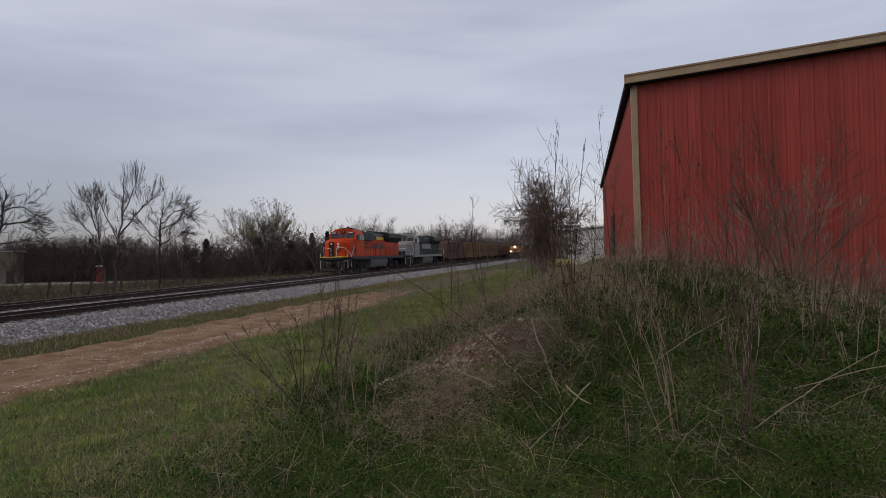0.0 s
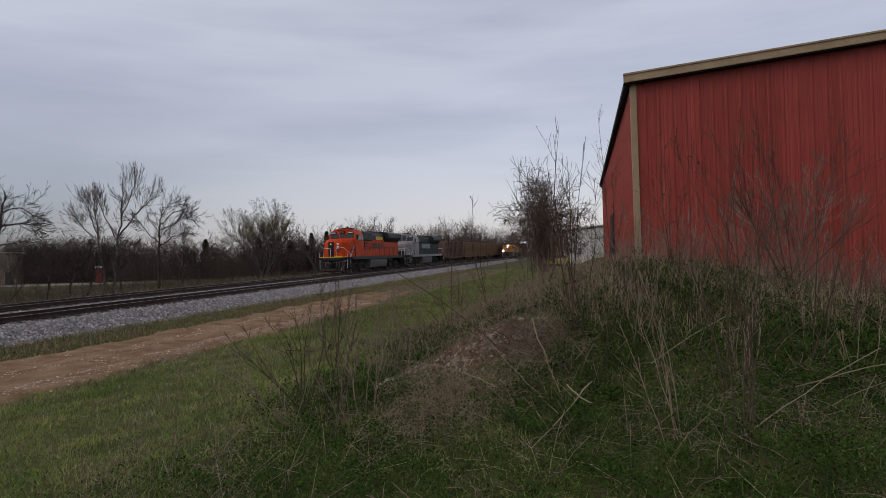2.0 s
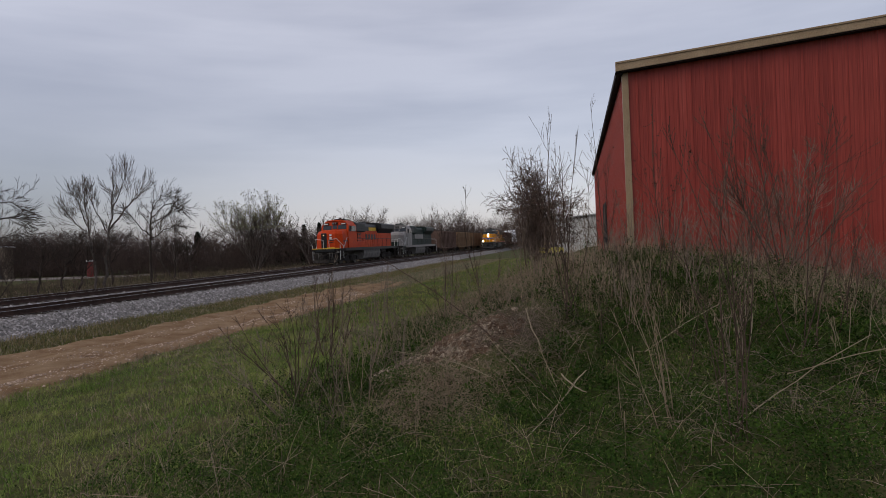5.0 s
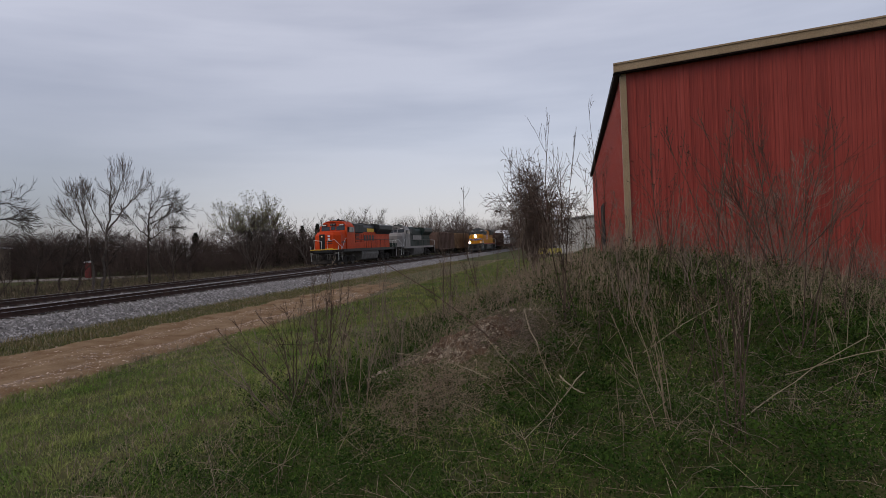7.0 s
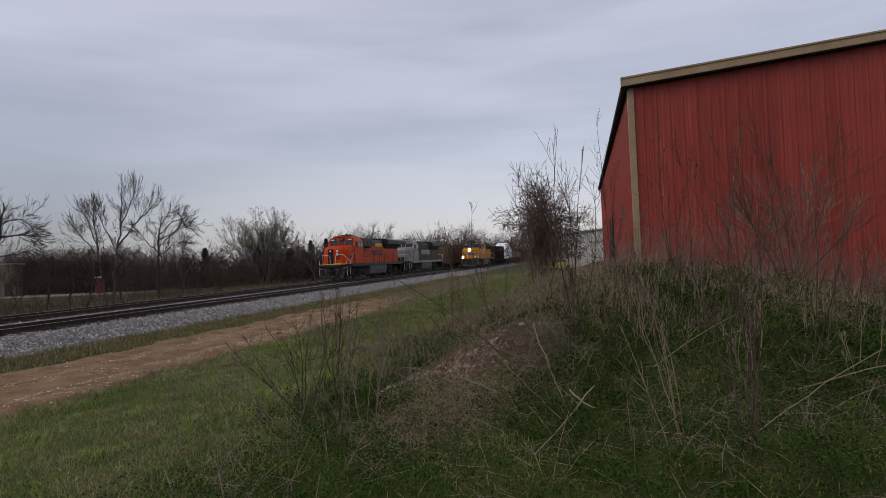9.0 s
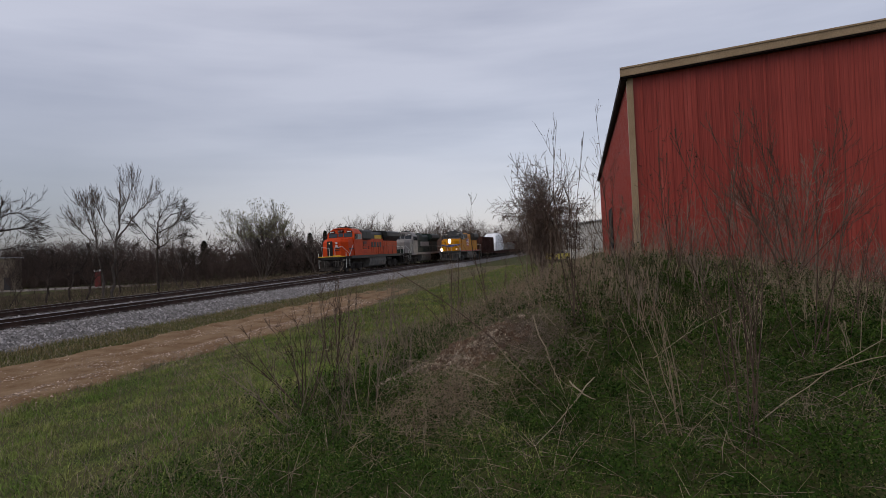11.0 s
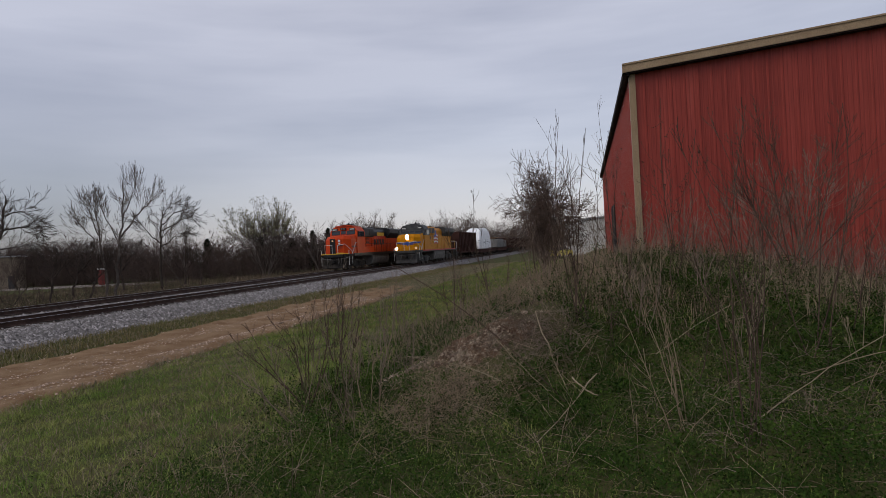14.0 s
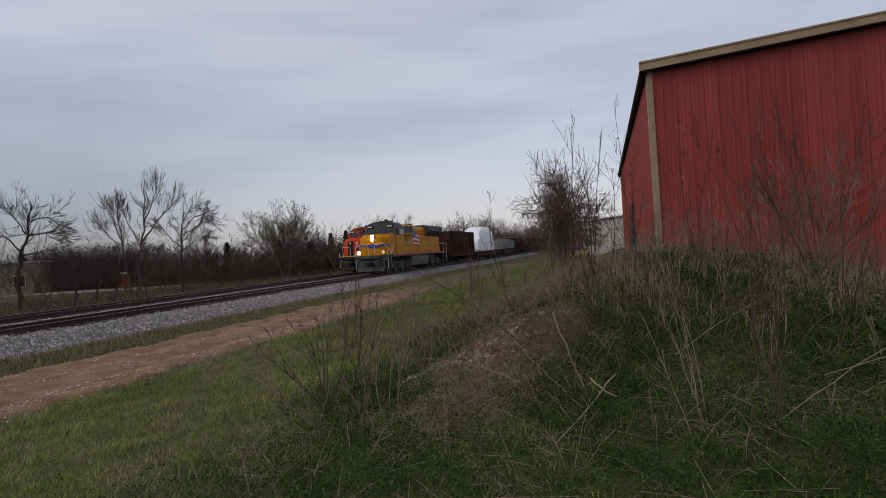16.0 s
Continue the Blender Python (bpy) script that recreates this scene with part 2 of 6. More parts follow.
BARN_RED = surface("red_painted_steel", (0.215, 0.030, 0.021), (0.315, 0.051, 0.037), 1.1, 0.5, 0.03, fine=9, stretch=(2.2, 2.2, 0.10), c3=(0.355, 0.078, 0.058))
BARN_TRIM = surface("tan_trim_steel", (0.275, 0.190, 0.110), (0.345, 0.248, 0.152), 1.5, 0.5, 0.03)
BARN_DARK = surface("dark_gutter", (0.022, 0.018, 0.018), (0.04, 0.032, 0.032), 2, 0.8, 0.05)
ROOF = surface("galvanised_roof", (0.32, 0.33, 0.34), (0.42, 0.42, 0.42), 1, 0.45, 0.05, metal=0.5)
CONCRETE = surface("concrete", (0.30, 0.29, 0.27), (0.4, 0.39, 0.37), 2, 0.9, 0.3)
WHITE_STEEL = surface("white_steel", (0.45, 0.435, 0.405), (0.58, 0.56, 0.525), 1.2, 0.6, 0.05)
TAN_WALL = surface("tan_wall", (0.19, 0.155, 0.115), (0.26, 0.215, 0.155), 1, 0.8, 0.1)
GLASS_DARK = surface("dark_window_glass", (0.012, 0.014, 0.017), (0.02, 0.022, 0.026), 2, 0.08, 0.0, gloss=0.5)
ORANGE = surface("orange_loco_paint", (0.43, 0.036, 0.004), (0.54, 0.058, 0.007), 0.8, 0.5, 0.03, fine=14, gloss=0.12)
YELLOW = surface("yellow_loco_paint", (0.45, 0.17, 0.002), (0.55, 0.222, 0.004), 0.7, 0.5, 0.03, fine=14, gloss=0.1)
STRIPE = surface("yellow_stripe_paint", (0.60, 0.36, 0.03), (0.68, 0.42, 0.05), 2, 0.5, 0.03)
BLACK = surface("black_loco_paint", (0.008, 0.008, 0.009), (0.018, 0.018, 0.018), 1.5, 0.5, 0.05)
LOCO_GREY = surface("grey_loco_paint", (0.035, 0.036, 0.038), (0.07, 0.07, 0.07), 1.2, 0.6, 0.05, gloss=0.15)
SILVER = surface("silver_loco_paint", (0.185, 0.170, 0.160), (0.27, 0.25, 0.237), 0.9, 0.55, 0.04)
GREEN = surface("dark_green_loco_paint", (0.012, 0.022, 0.018), (0.025, 0.036, 0.031), 1, 0.55, 0.04, gloss=0.12)
RUNNING = surface("grimy_running_gear", (0.018, 0.016, 0.015), (0.05, 0.044, 0.039), 3, 0.8, 0.3)
TANK = surface("dusty_tank", (0.09, 0.085, 0.08), (0.17, 0.16, 0.145), 1.5, 0.7, 0.1)
WHEEL = surface("wheel_steel", (0.06, 0.05, 0.045), (0.11, 0.095, 0.085), 3, 0.6, 0.1, metal=0.5)
RAILING = surface("pale_handrail", (0.5, 0.5, 0.48), (0.62, 0.62, 0.6), 3, 0.5, 0.0)
YELLOW_RAIL = surface("yellow_handrail", (0.5, 0.33, 0.05), (0.6, 0.4, 0.07), 3, 0.5, 0.0)
BLUE = surface("blue_emblem_paint", (0.03, 0.06, 0.25), (0.045, 0.085, 0.32), 2, 0.45, 0.0)
FLAG_RED = surface("red_emblem_paint", (0.42, 0.03, 0.025), (0.5, 0.045, 0.035), 2, 0.45, 0.0)
FLAG_WHITE = surface("white_emblem_paint", (0.6, 0.6, 0.58), (0.7, 0.7, 0.68), 2, 0.45, 0.0)
RUST = surface("rust_brown_car", (0.105, 0.066, 0.052), (0.175, 0.115, 0.092), 0.7, 0.85, 0.2, fine=12, objects=0.12)
# headlight glow on the brown cars, put into a tan base colour
HEADLIT_CAR = surface("headlit_tan_car", (0.17, 0.105, 0.062), (0.24, 0.155, 0.095), 0.6, 0.8, 0.15, fine=12, objects=0.15)
DARK_CAR = surface("dark_red_car", (0.035, 0.018, 0.015), (0.078, 0.037, 0.031), 0.8, 0.85, 0.2, fine=12, objects=0.15)
WRAP = surface("white_shrink_wrap", (0.76, 0.77, 0.79), (0.88, 0.88, 0.89), 1.3, 0.6, 0.35, fine=3.5)
CRATE = surface("grey_weathered_crate", (0.15, 0.148, 0.142), (0.235, 0.23, 0.22), 1.2, 0.85, 0.2)
CAR_YELLOW = surface("yellow_car_paint", (0.52, 0.42, 0.06), (0.60, 0.49, 0.08), 1, 0.4, 0.0)
KIOSK_RED = surface("faded_red_steel", (0.145, 0.028, 0.024), (0.20, 0.042, 0.036), 2, 0.6, 0.05)
LAMP = glow("lit_headlight", (1.0, 0.86, 0.62), 45.0)
LAMP_DIM = glow("marker_light", (1.0, 0.6, 0.3), 0.3)
BARK_PALE = surface("pale_bark", (0.085, 0.070, 0.060), (0.155, 0.13, 0.115), 3, 0.9, 0.4, islands=0.2)
BARK_DARK = surface("dark_bark", (0.04, 0.031, 0.026), (0.08, 0.065, 0.055), 3, 0.9, 0.4, islands=0.2)
BRUSH = surface("red_brown_brush", (0.060, 0.044, 0.037), (0.108, 0.079, 0.066), 0.12, 0.95, 0.0, islands=0.3)
BRUSH_FAR = surface("grey_brown_wood", (0.075, 0.058, 0.05), (0.13, 0.103, 0.09), 0.08, 0.95, 0.0, islands=0.3)
CEDAR = surface("cedar_green", (0.014, 0.022, 0.014), (0.03, 0.04, 0.024), 1, 0.95, 0.0, islands=0.3)
BUD = surface("spring_bud", (0.185, 0.18, 0.098), (0.27, 0.255, 0.15), 1, 0.9, 0.0, islands=0.2)
TWIG = surface("dead_twig", (0.13, 0.098, 0.072), (0.265, 0.212, 0.165), 2, 0.9, 0.0, islands=0.4)
TWIG_DARK = surface("dark_twig", (0.058, 0.040, 0.030), (0.122, 0.087, 0.066), 2, 0.9, 0.0, islands=0.35)
STRAW = surface("dead_straw", (0.19, 0.15, 0.095), (0.32, 0.27, 0.19), 1.5, 0.9, 0.0, islands=0.3)
GRASS = surface("spring_grass", (0.110, 0.186, 0.033), (0.282, 0.292, 0.098), 1.3, 0.85, 0.0, islands=0.18)
HERB = surface("herb_leaf", (0.013, 0.033, 0.005), (0.048, 0.086, 0.014), 3.0, 0.8, 0.0, islands=0.35)
# own colour for the far meadow, set to offset shade among its blades
MEADOW = surface("lawn_grass", (0.105, 0.165, 0.036), (0.235, 0.235, 0.085), 0.5, 0.85, 0.0, islands=0.25)
VERGE = surface("brown_green_verge_grass", (0.105, 0.120, 0.036), (0.215, 0.165, 0.085), 0.6, 0.9, 0.0, islands=0.25)
WINTER_GRASS = surface("dull_winter_grass", (0.085, 0.076, 0.044), (0.170, 0.132, 0.088), 0.2, 0.95, 0.0, islands=0.3)
DEAD = surface("dead_brown_weed", (0.195, 0.145, 0.098), (0.345, 0.268, 0.190), 1.5, 0.9, 0.0, islands=0.35)
UNDER_GREY = surface("dusty_dark_underframe", (0.03, 0.03, 0.03), (0.065, 0.062, 0.058), 1.5, 0.65, 0.15)
BUSH = surface("brown_bush_twig", (0.090, 0.068, 0.056), (0.175, 0.134, 0.112), 2, 0.9, 0.0, islands=0.35)

# ---- the setting ----
def grid_sheet(name, xs, ys, z, material):
    X, Y = np.meshgrid(xs, ys)
    V = np.stack([X, Y, z(X, Y)], -1).reshape(-1, 3)
    nx = len(xs)
    i = (np.arange(len(ys) - 1)[:, None] * nx + np.arange(nx - 1)[None]).ravel()
    return raw(name, V, np.stack([i, i + 1, i + nx + 1, i + nx], -1), material, smooth=True)


xs = np.concatenate([np.linspace(-1500, -90, 20), np.linspace(-80, -31, 20), np.linspace(-30, -10, 41), np.linspace(-9.8, 8, 110), np.linspace(9, 40, 20), np.linspace(60, 1500, 14)])
ys = np.concatenate([np.linspace(-200, -5, 16), np.linspace(-4, 18, 120), np.linspace(18.5, 60, 60), np.linspace(64, 300, 40), np.linspace(340, 2500, 20)])
ground = tagged(new("ground", grid_sheet("ground", xs, ys, lambda x, y: height(x, y), SOIL)), "uneven grassy ground with bare earth showing through", "ground", kind="structure")

TRACKS = (-19.5, -24.6)
# the stone bed under both tracks
def bed(x, y):
    z = np.interp(x, [-29.5, -27.2, -17.3, -15.9], [-0.75, -0.2, -0.2, -0.68])
    return z + 0.02 * np.sin(5.3 * x + 2.1 * y) * np.sin(3.1 * y) - 0.05 * np.exp(-((x + 22.05) / 0.6) ** 2)
ballast = tagged(new("ballast_bed", grid_sheet("ballast_bed", np.linspace(-29.5, -15.9, 60), np.concatenate([np.linspace(-40, 70, 221), np.linspace(72, 420, 80)]), bed, BALLAST)),
                 "grey crushed-stone bed under two railway tracks", "ballast", kind="structure")


def stones(name, count, place, size, material, seed, steep=1.0):
    """Loose stones as low, uneven lumps, joined."""
    rng = np.random.default_rng(seed)
    P = place(rng, count)
    shape = np.array([(1, 0, 0), (0.3, 0.95, 0), (-0.8, 0.55, 0), (-0.75, -0.6, 0), (0.35, -0.9, 0), (0.1, 0, 0.95), (-0.3, 0.1, 0.8)])
    tri = np.array([(0, 1, 5), (1, 6, 5), (1, 2, 6), (2, 3, 6), (3, 4, 5), (3, 5, 6), (4, 0, 5)])
    a = rng.uniform(0, 2 * math.pi, count)
    s = size[0] + (size[1] - size[0]) * rng.uniform(0, 1, count) ** 1.5
    S = shape[None] * rng.uniform(0.6, 1.4, (count, 7, 3)) * (1, 1, steep)
    c, n = np.cos(a)[:, None], np.sin(a)[:, None]
    V = np.stack([S[..., 0] * c - S[..., 1] * n, S[..., 0] * n + S[..., 1] * c, S[..., 2]], -1) * s[:, None, None] + P[:, None]
    F = tri[None] + (np.arange(count) * 7)[:, None, None]
    return raw(name, V.reshape(-1, 3), F.reshape(-1, 3), material)


def on_bed(rng, k):
    y = 6 + 84 * rng.uniform(0, 1, k) ** 1.6
    x = -17.6 + 1.9 * rng.uniform(0, 1, k)
    x = np.where(rng.uniform(0, 1, k) < 0.3, rng.uniform(-23.2, -17.5, k), x)
    return np.stack([x, y, bed(x, y) - 0.012], -1)
tagged(new("ballast_stones", stones("ballast_stones", 30000, on_bed, (0.03, 0.07), STONE, 3)), "grey crushed stones on the shoulder of the track bed", "ballast", kind="stuff")


def rail_profile():
    return [(-0.075, -0.18), (0.075, -0.18), (0.075, -0.165), (0.012, -0.14), (0.012, -0.045), (0.036, -0.03), (0.036, -0.003), (-0.036, -0.003), (-0.036, -0.03), (-0.012, -0.045), (-0.012, -0.14), (-0.075, -0.165)]


tie_mesh = mesh_of("tie", box(bmesh.new(), -1.3, 1.3, -0.115, 0.115, -0.36, -0.185), TIE)
for tx in TRACKS:
    track = thing("railway_track", "rusty steel rails on dark wooden ties in grey ballast", "railway track", "railway tracks", pose(tx, 0, 0), kind="structure")
    for side in (-0.753, 0.753):
        r = part("rail", prism(bmesh.new(), [(u + side, v) for u, v in rail_profile()], "y", -60, 420), RAIL_WEB, track, "rust-brown steel rail with a worn bright head")
        part("rail_head", box(bmesh.new(), side - 0.034, side + 0.034, -60, 420, -0.0028, 0.001), RAIL_HEAD, r)

for track in [o for o in scene.objects if o.name.startswith("railway_track")]:
    for j in range(280):
        part("tie", tie_mesh, TIE, track, at=pose(0.02 * math.sin(j * 2.3), 6 + 0.53 * j, 0, 0, 0, 0.8 * math.sin(j * 1.7)))

# the dirt road beside the tracks, ragged along its edges
road_y = np.concatenate([np.linspace(-30, 60, 361), np.linspace(61, 120, 60)])
road_u = np.linspace(0, 1, 33)
RY, RU = np.meshgrid(road_y, road_u, indexing="ij")
narrow = 1 - 0.62 * smoothstep(22, 48, RY)
ragL = 0.14 * np.sin(RY * 0.9) + 0.09 * np.sin(RY * 2.3 + 1) + 0.07 * np.sin(RY * 6.1)
ragR = 0.2 * np.sin(RY * 0.7 + 2) + 0.14 * np.sin(RY * 1.9) + 0.1 * np.sin(RY * 5.3 + 1)
RX = (-13.4 + ragL) * (1 - RU) + (-9.0 + ragR + (narrow - 1) * 3.2) * RU
ruts = -0.05 * np.exp(-((RU - 0.28) / 0.08) ** 2) - 0.05 * np.exp(-((RU - 0.72) / 0.09) ** 2)
RZ = height(RX, RY) + 0.085 - 0.165 * (smoothstep(0.1, 0.0, RU) + smoothstep(0.9, 1.0, RU)) + ruts + 0.018 * np.sin(RX * 3.3 + RY * 2.2) - 0.16 * smoothstep(30, 48, RY)
k = len(road_u)
i = (np.arange(len(road_y) - 1)[:, None] * k + np.arange(k - 1)[None]).ravel()
tagged(new("dirt_road", raw("dirt_road", np.stack([RX, RY, RZ], -1).reshape(-1, 3), np.stack([i, i + 1, i + k + 1, i + k], -1), DIRT, smooth=True)),
       "rutted red-brown dirt road with pale gravel beside the tracks", "dirt road", kind="structure")


def on_road(rng, k):
    y = 4 + 26 * rng.uniform(0, 1, k) ** 1.3
    band = rng.uniform(0, 1, k) < 0.75
    x = np.where(band, rng.normal(-10.6, 0.7, k), rng.uniform(-13.2, -9.6, k))
    u = (x + 13.4) / 4.1
    rut = 0.05 * np.exp(-((u - 0.28) / 0.08) ** 2) + 0.05 * np.exp(-((u - 0.72) / 0.09) ** 2)
    return np.stack([x, y, height(x, y) + 0.08 - rut + 0.018 * np.sin(x * 3.3 + y * 2.2)], -1)
tagged(new("road_gravel", stones("road_gravel", 13000, on_road, (0.009, 0.032), RUBBLE, 5, 0.55)), "pale gravel scattered along the dirt road", "gravel", kind="stuff")

# far side of the tracks: pale lot
solid("gravel_lot", box(bmesh.new(), -150, -60, 76, 85, -1.6, -1.14), PALE_LOT, "pale gravel lot behind the trees across the tracks", "gravel lot", kind="structure")


# ---- the red metal barn ----
BX, BY, BZ, EAVE = 1.25, 16.0, 0.3, 5.72
BW, BL, PITCH = 18.0, 25.2, 0.083


def barn():
    b = thing("metal_barn", "red ribbed-steel barn with tan corner and rake trim", "barn", at=pose(BX, BY, 0))
    top = EAVE
    gable = [(0, BZ), (BW, BZ), (BW, top), (BW / 2, top + PITCH * BW / 2), (0, top)]
    part("end_wall", prism(bmesh.new(), gable, "y", 0.0, 0.14), BARN_RED, b)
    part("end_wall", prism(bmesh.new(), gable, "y", BL - 0.14, BL), BARN_RED, b)
    part("side_wall", box(bmesh.new(), 0, 0.14, 0.14, BL - 0.14, BZ, top), BARN_RED, b)
    part("side_wall", box(bmesh.new(), BW - 0.14, BW, 0.14, BL - 0.14, BZ, top), BARN_RED, b)
    for s in (0, 1):
        bm = bmesh.new()
        a, c = (-0.16, BW / 2) if s == 0 else (BW + 0.16, BW / 2)
        za, zc = top + 0.02 - 0.16 * PITCH, top + 0.02 + PITCH * BW / 2
        prism(bm, [(a, za), (c, zc), (c, zc + 0.05), (a, za + 0.05)], "y", -0.18, BL + 0.1)
        part("roof_slope", bm, ROOF, b, "galvanised steel roof sheet")
    # ribs of the wall sheets: a tall rib every foot, two low ones between
    def rib(w, d, h0, h1):
        return mesh_of("wall_rib", prism(bmesh.new(), [(-w, 0.0), (w, 0.0), (w * 0.5, -d), (-w * 0.5, -d)], "z", h0, h1), BARN_RED)
    for j in range(58):
        x = 0.30 + 0.305 * j
        z1 = top - 0.03 + PITCH * min(x, BW - x)
        me = rib(0.034, 0.017, BZ + 0.02, z1)
        part("wall_rib", me, BARN_RED, b, at=pose(x, 0.001, 0))
        if j < 28:
            low = bmesh.new()
            for u in (0.1, 0.2):
                prism(low, [(u - 0.014, 0), (u + 0.014, 0), (u + 0.006, -0.007), (u - 0.006, -0.007)], "z", BZ + 0.02, z1)
            part("wall_rib", mesh_of("low_rib", low, BARN_RED), BARN_RED, b, at=pose(x, 0.001, 0))
    side = rib(0.034, 0.032, BZ + 0.02, top - 0.05)
    for j in range(81):
        part("wall_rib", side, BARN_RED, b, at=pose(0.001, 0.35 + 0.305 * j, 0, 0, 0, -90))
    part("corner_trim", box(box(bmesh.new(), -0.045, 0.10, -0.05, -0.004, BZ, top - 0.04), -0.046, -0.004, -0.004, 0.11, BZ, top - 0.04), BARN_TRIM, b, "tan corner trim")
    for s in (0, 1):
        a, c = (-0.2, BW / 2) if s == 0 else (BW + 0.2, BW / 2)
        za, zc = top - 0.2 * PITCH, top + PITCH * BW / 2
        r = part("rake_trim", prism(bmesh.new(), [(a, za - 0.09), (c, zc - 0.09), (c, zc + 0.12), (a, za + 0.12)], "y", -0.24, -0.175), BARN_TRIM, b, "tan rake trim along the gable")
        part("trim_fold", prism(bmesh.new(), [(a, za + 0.085), (c, zc + 0.085), (c, zc + 0.125), (a, za + 0.125)], "y", -0.262, -0.242), BARN_TRIM, r)
        part("trim_soffit", prism(bmesh.new(), [(a, za - 0.12), (c, zc - 0.12), (c, zc - 0.092), (a, za - 0.092)], "y", -0.21, -0.002), BARN_DARK, r)
    part("gutter", prism(bmesh.new(), [(-0.03, top + 0.0), (-0.17, top + 0.0), (-0.17, top - 0.13), (-0.10, top - 0.17), (-0.03, top - 0.17)], "y", -0.16, BL + 0.05), BARN_DARK, b, "dark gutter along the eave")
    door = part("side_door", box(bmesh.new(), -0.05, -0.036, 10.4, 13.4, BZ, 3.1), BARN_DARK, b, "dark roll-up door")
    for j in range(8):
        part("door_slat", box(bmesh.new(), -0.07, -0.051, 10.45, 13.35, BZ + 0.06 + 0.34 * j, BZ + 0.36 + 0.34 * j, 0.008), BARN_DARK, door)
    part("footing", box(bmesh.new(), -0.02, BW + 0.02, -0.02, BL + 0.02, -0.8, BZ), CONCRETE, b)
    return b


barn()


def white_building():
    b = thing("white_building", "low white steel building behind the bare bushes", "building", at=pose(-3.1, 96, 0))
    prism_w = [(0, -0.6), (16, -0.6), (16, 4.4), (8, 5.2), (0, 4.4)]
    part("wall", prism(bmesh.new(), prism_w, "y", 0, 0.2), WHITE_STEEL, b)
    part("wall", box(bmesh.new(), 0, 0.2, 0.2, 20, -0.6, 4.4), WHITE_STEEL, b)
    part("wall", box(bmesh.new(), 15.8, 16, 0.2, 20, -0.6, 4.4), WHITE_STEEL, b)
    part("wall", box(bmesh.new(), 0.2, 15.8, 19.8, 20, -0.6, 4.4), WHITE_STEEL, b)
    part("roof", prism(bmesh.new(), [(-0.3, 4.42), (8, 5.25), (16.3, 4.42), (16.3, 4.55), (8, 5.4), (-0.3, 4.55)], "y", -0.3, 20.3), ROOF, b)
    rm = mesh_of("wall_rib", box(bmesh.new(), -0.04, 0.04, -0.04, 0.0, -0.5, 4.3), WHITE_STEEL)
    for j in range(18):
        part("wall_rib", rm, WHITE_STEEL, b, at=pose(0.4 + 0.9 * j, -0.001, 0))
    return b


white_building()


def tan_building():
    b = thing("tan_shed", "small tan building behind trees across the tracks", "shed", at=pose(-89.5, 82.4, 0, 0, 0, 38))
    part("wall", box(bmesh.new(), -11, 1.8, 0, 6, -1.5, 3.9), TAN_WALL, b)
    part("roof", prism(bmesh.new(), [(-11.3, 3.91), (2.1, 3.91), (2.1, 4.1), (-11.3, 4.1)], "y", -0.3, 6.3), ROOF, b)
    w = part("window", box(bmesh.new(), -2.6, -0.9, -0.05, -0.002, 0.0, 1.9), WHITE_STEEL, b, "pale window frame")
    part("pane", box(bmesh.new(), -2.5, -1.0, -0.07, -0.052, 0.1, 1.8), GLASS_DARK, w)
    part("door", box(bmesh.new(), 0.2, 1.1, -0.05, -0.002, -1.1, 0.9), LOCO_GREY, b)
    return b


tan_building()


def red_kiosk():
    b = thing("red_cabinet", "small faded red cabinet with a white cap", "utility cabinet", at=pose(-71.1, 81.4, 0.1, 0, 0, 38))
    part("body", box(bmesh.new(), -0.42, 0.42, -0.36, 0.36, -1.2, 1.05, 0.04), KIOSK_RED, b)
    part("cap", box(bmesh.new(), -0.46, 0.46, -0.41, 0.41, 1.052, 1.32, 0.05), FLAG_WHITE, b, "white cap")
    part("door", box(bmesh.new(), -0.32, 0.32, -0.385, -0.362, -0.7, 0.95, 0.01), KIOSK_RED, b)
    return b


red_kiosk()


def parked_car():
    b = thing("parked_car", "small yellow hatchback car parked on grass", "car", at=pose(-3.5, 86, -0.45, 0, 0, 62))
    bm = bmesh.new()
    prism(bm, [(-2.0, 0.32), (2.05, 0.32), (2.1, 0.75), (1.9, 0.98), (0.95, 1.05), (-1.9, 1.1), (-2.08, 0.8)], "y", -0.84, 0.84)
    part("body", bm, CAR_YELLOW, b)
    cab = bmesh.new()
    hull(cab, [(x, s * w, z) for s in (-1, 1) for x, w, z in ((0.98, 0.78, 1.05), (-1.85, 0.78, 1.1), (0.3, 0.6, 1.5), (-1.35, 0.6, 1.52))])
    c = part("cabin", cab, GLASS_DARK, b, "dark cabin windows")
    part("roof", box(bmesh.new(), -1.3, 0.28, -0.6, 0.6, 1.5, 1.56, 0.02), CAR_YELLOW, c)
    for x in (-1.3, 1.3):
        for s in (-1, 1):
            w = part("wheel", rod(bmesh.new(), (x, s * 0.66, 0.31), (x, s * 0.87, 0.31), 0.31, n=18), RUNNING, b)
            part("rim", rod(bmesh.new(), (x, s * 0.872, 0.31), (x, s * 0.885, 0.31), 0.19, n=14), LOCO_GREY, w)
    for s in (-0.6, 0.6):
        part("headlight", box(bmesh.new(), 2.03, 2.12, s - 0.16, s + 0.16, 0.68, 0.82, 0.02), FLAG_WHITE, b)
    part("bumper", box(bmesh.new(), 2.0, 2.16, -0.8, 0.8, 0.34, 0.55, 0.03), BLACK, b)
    return b


parked_car()

# ---- trains: each vehicle stands with its front at y = 0 and runs back along +y; z = 0 is the rail head ----
AXLES = []


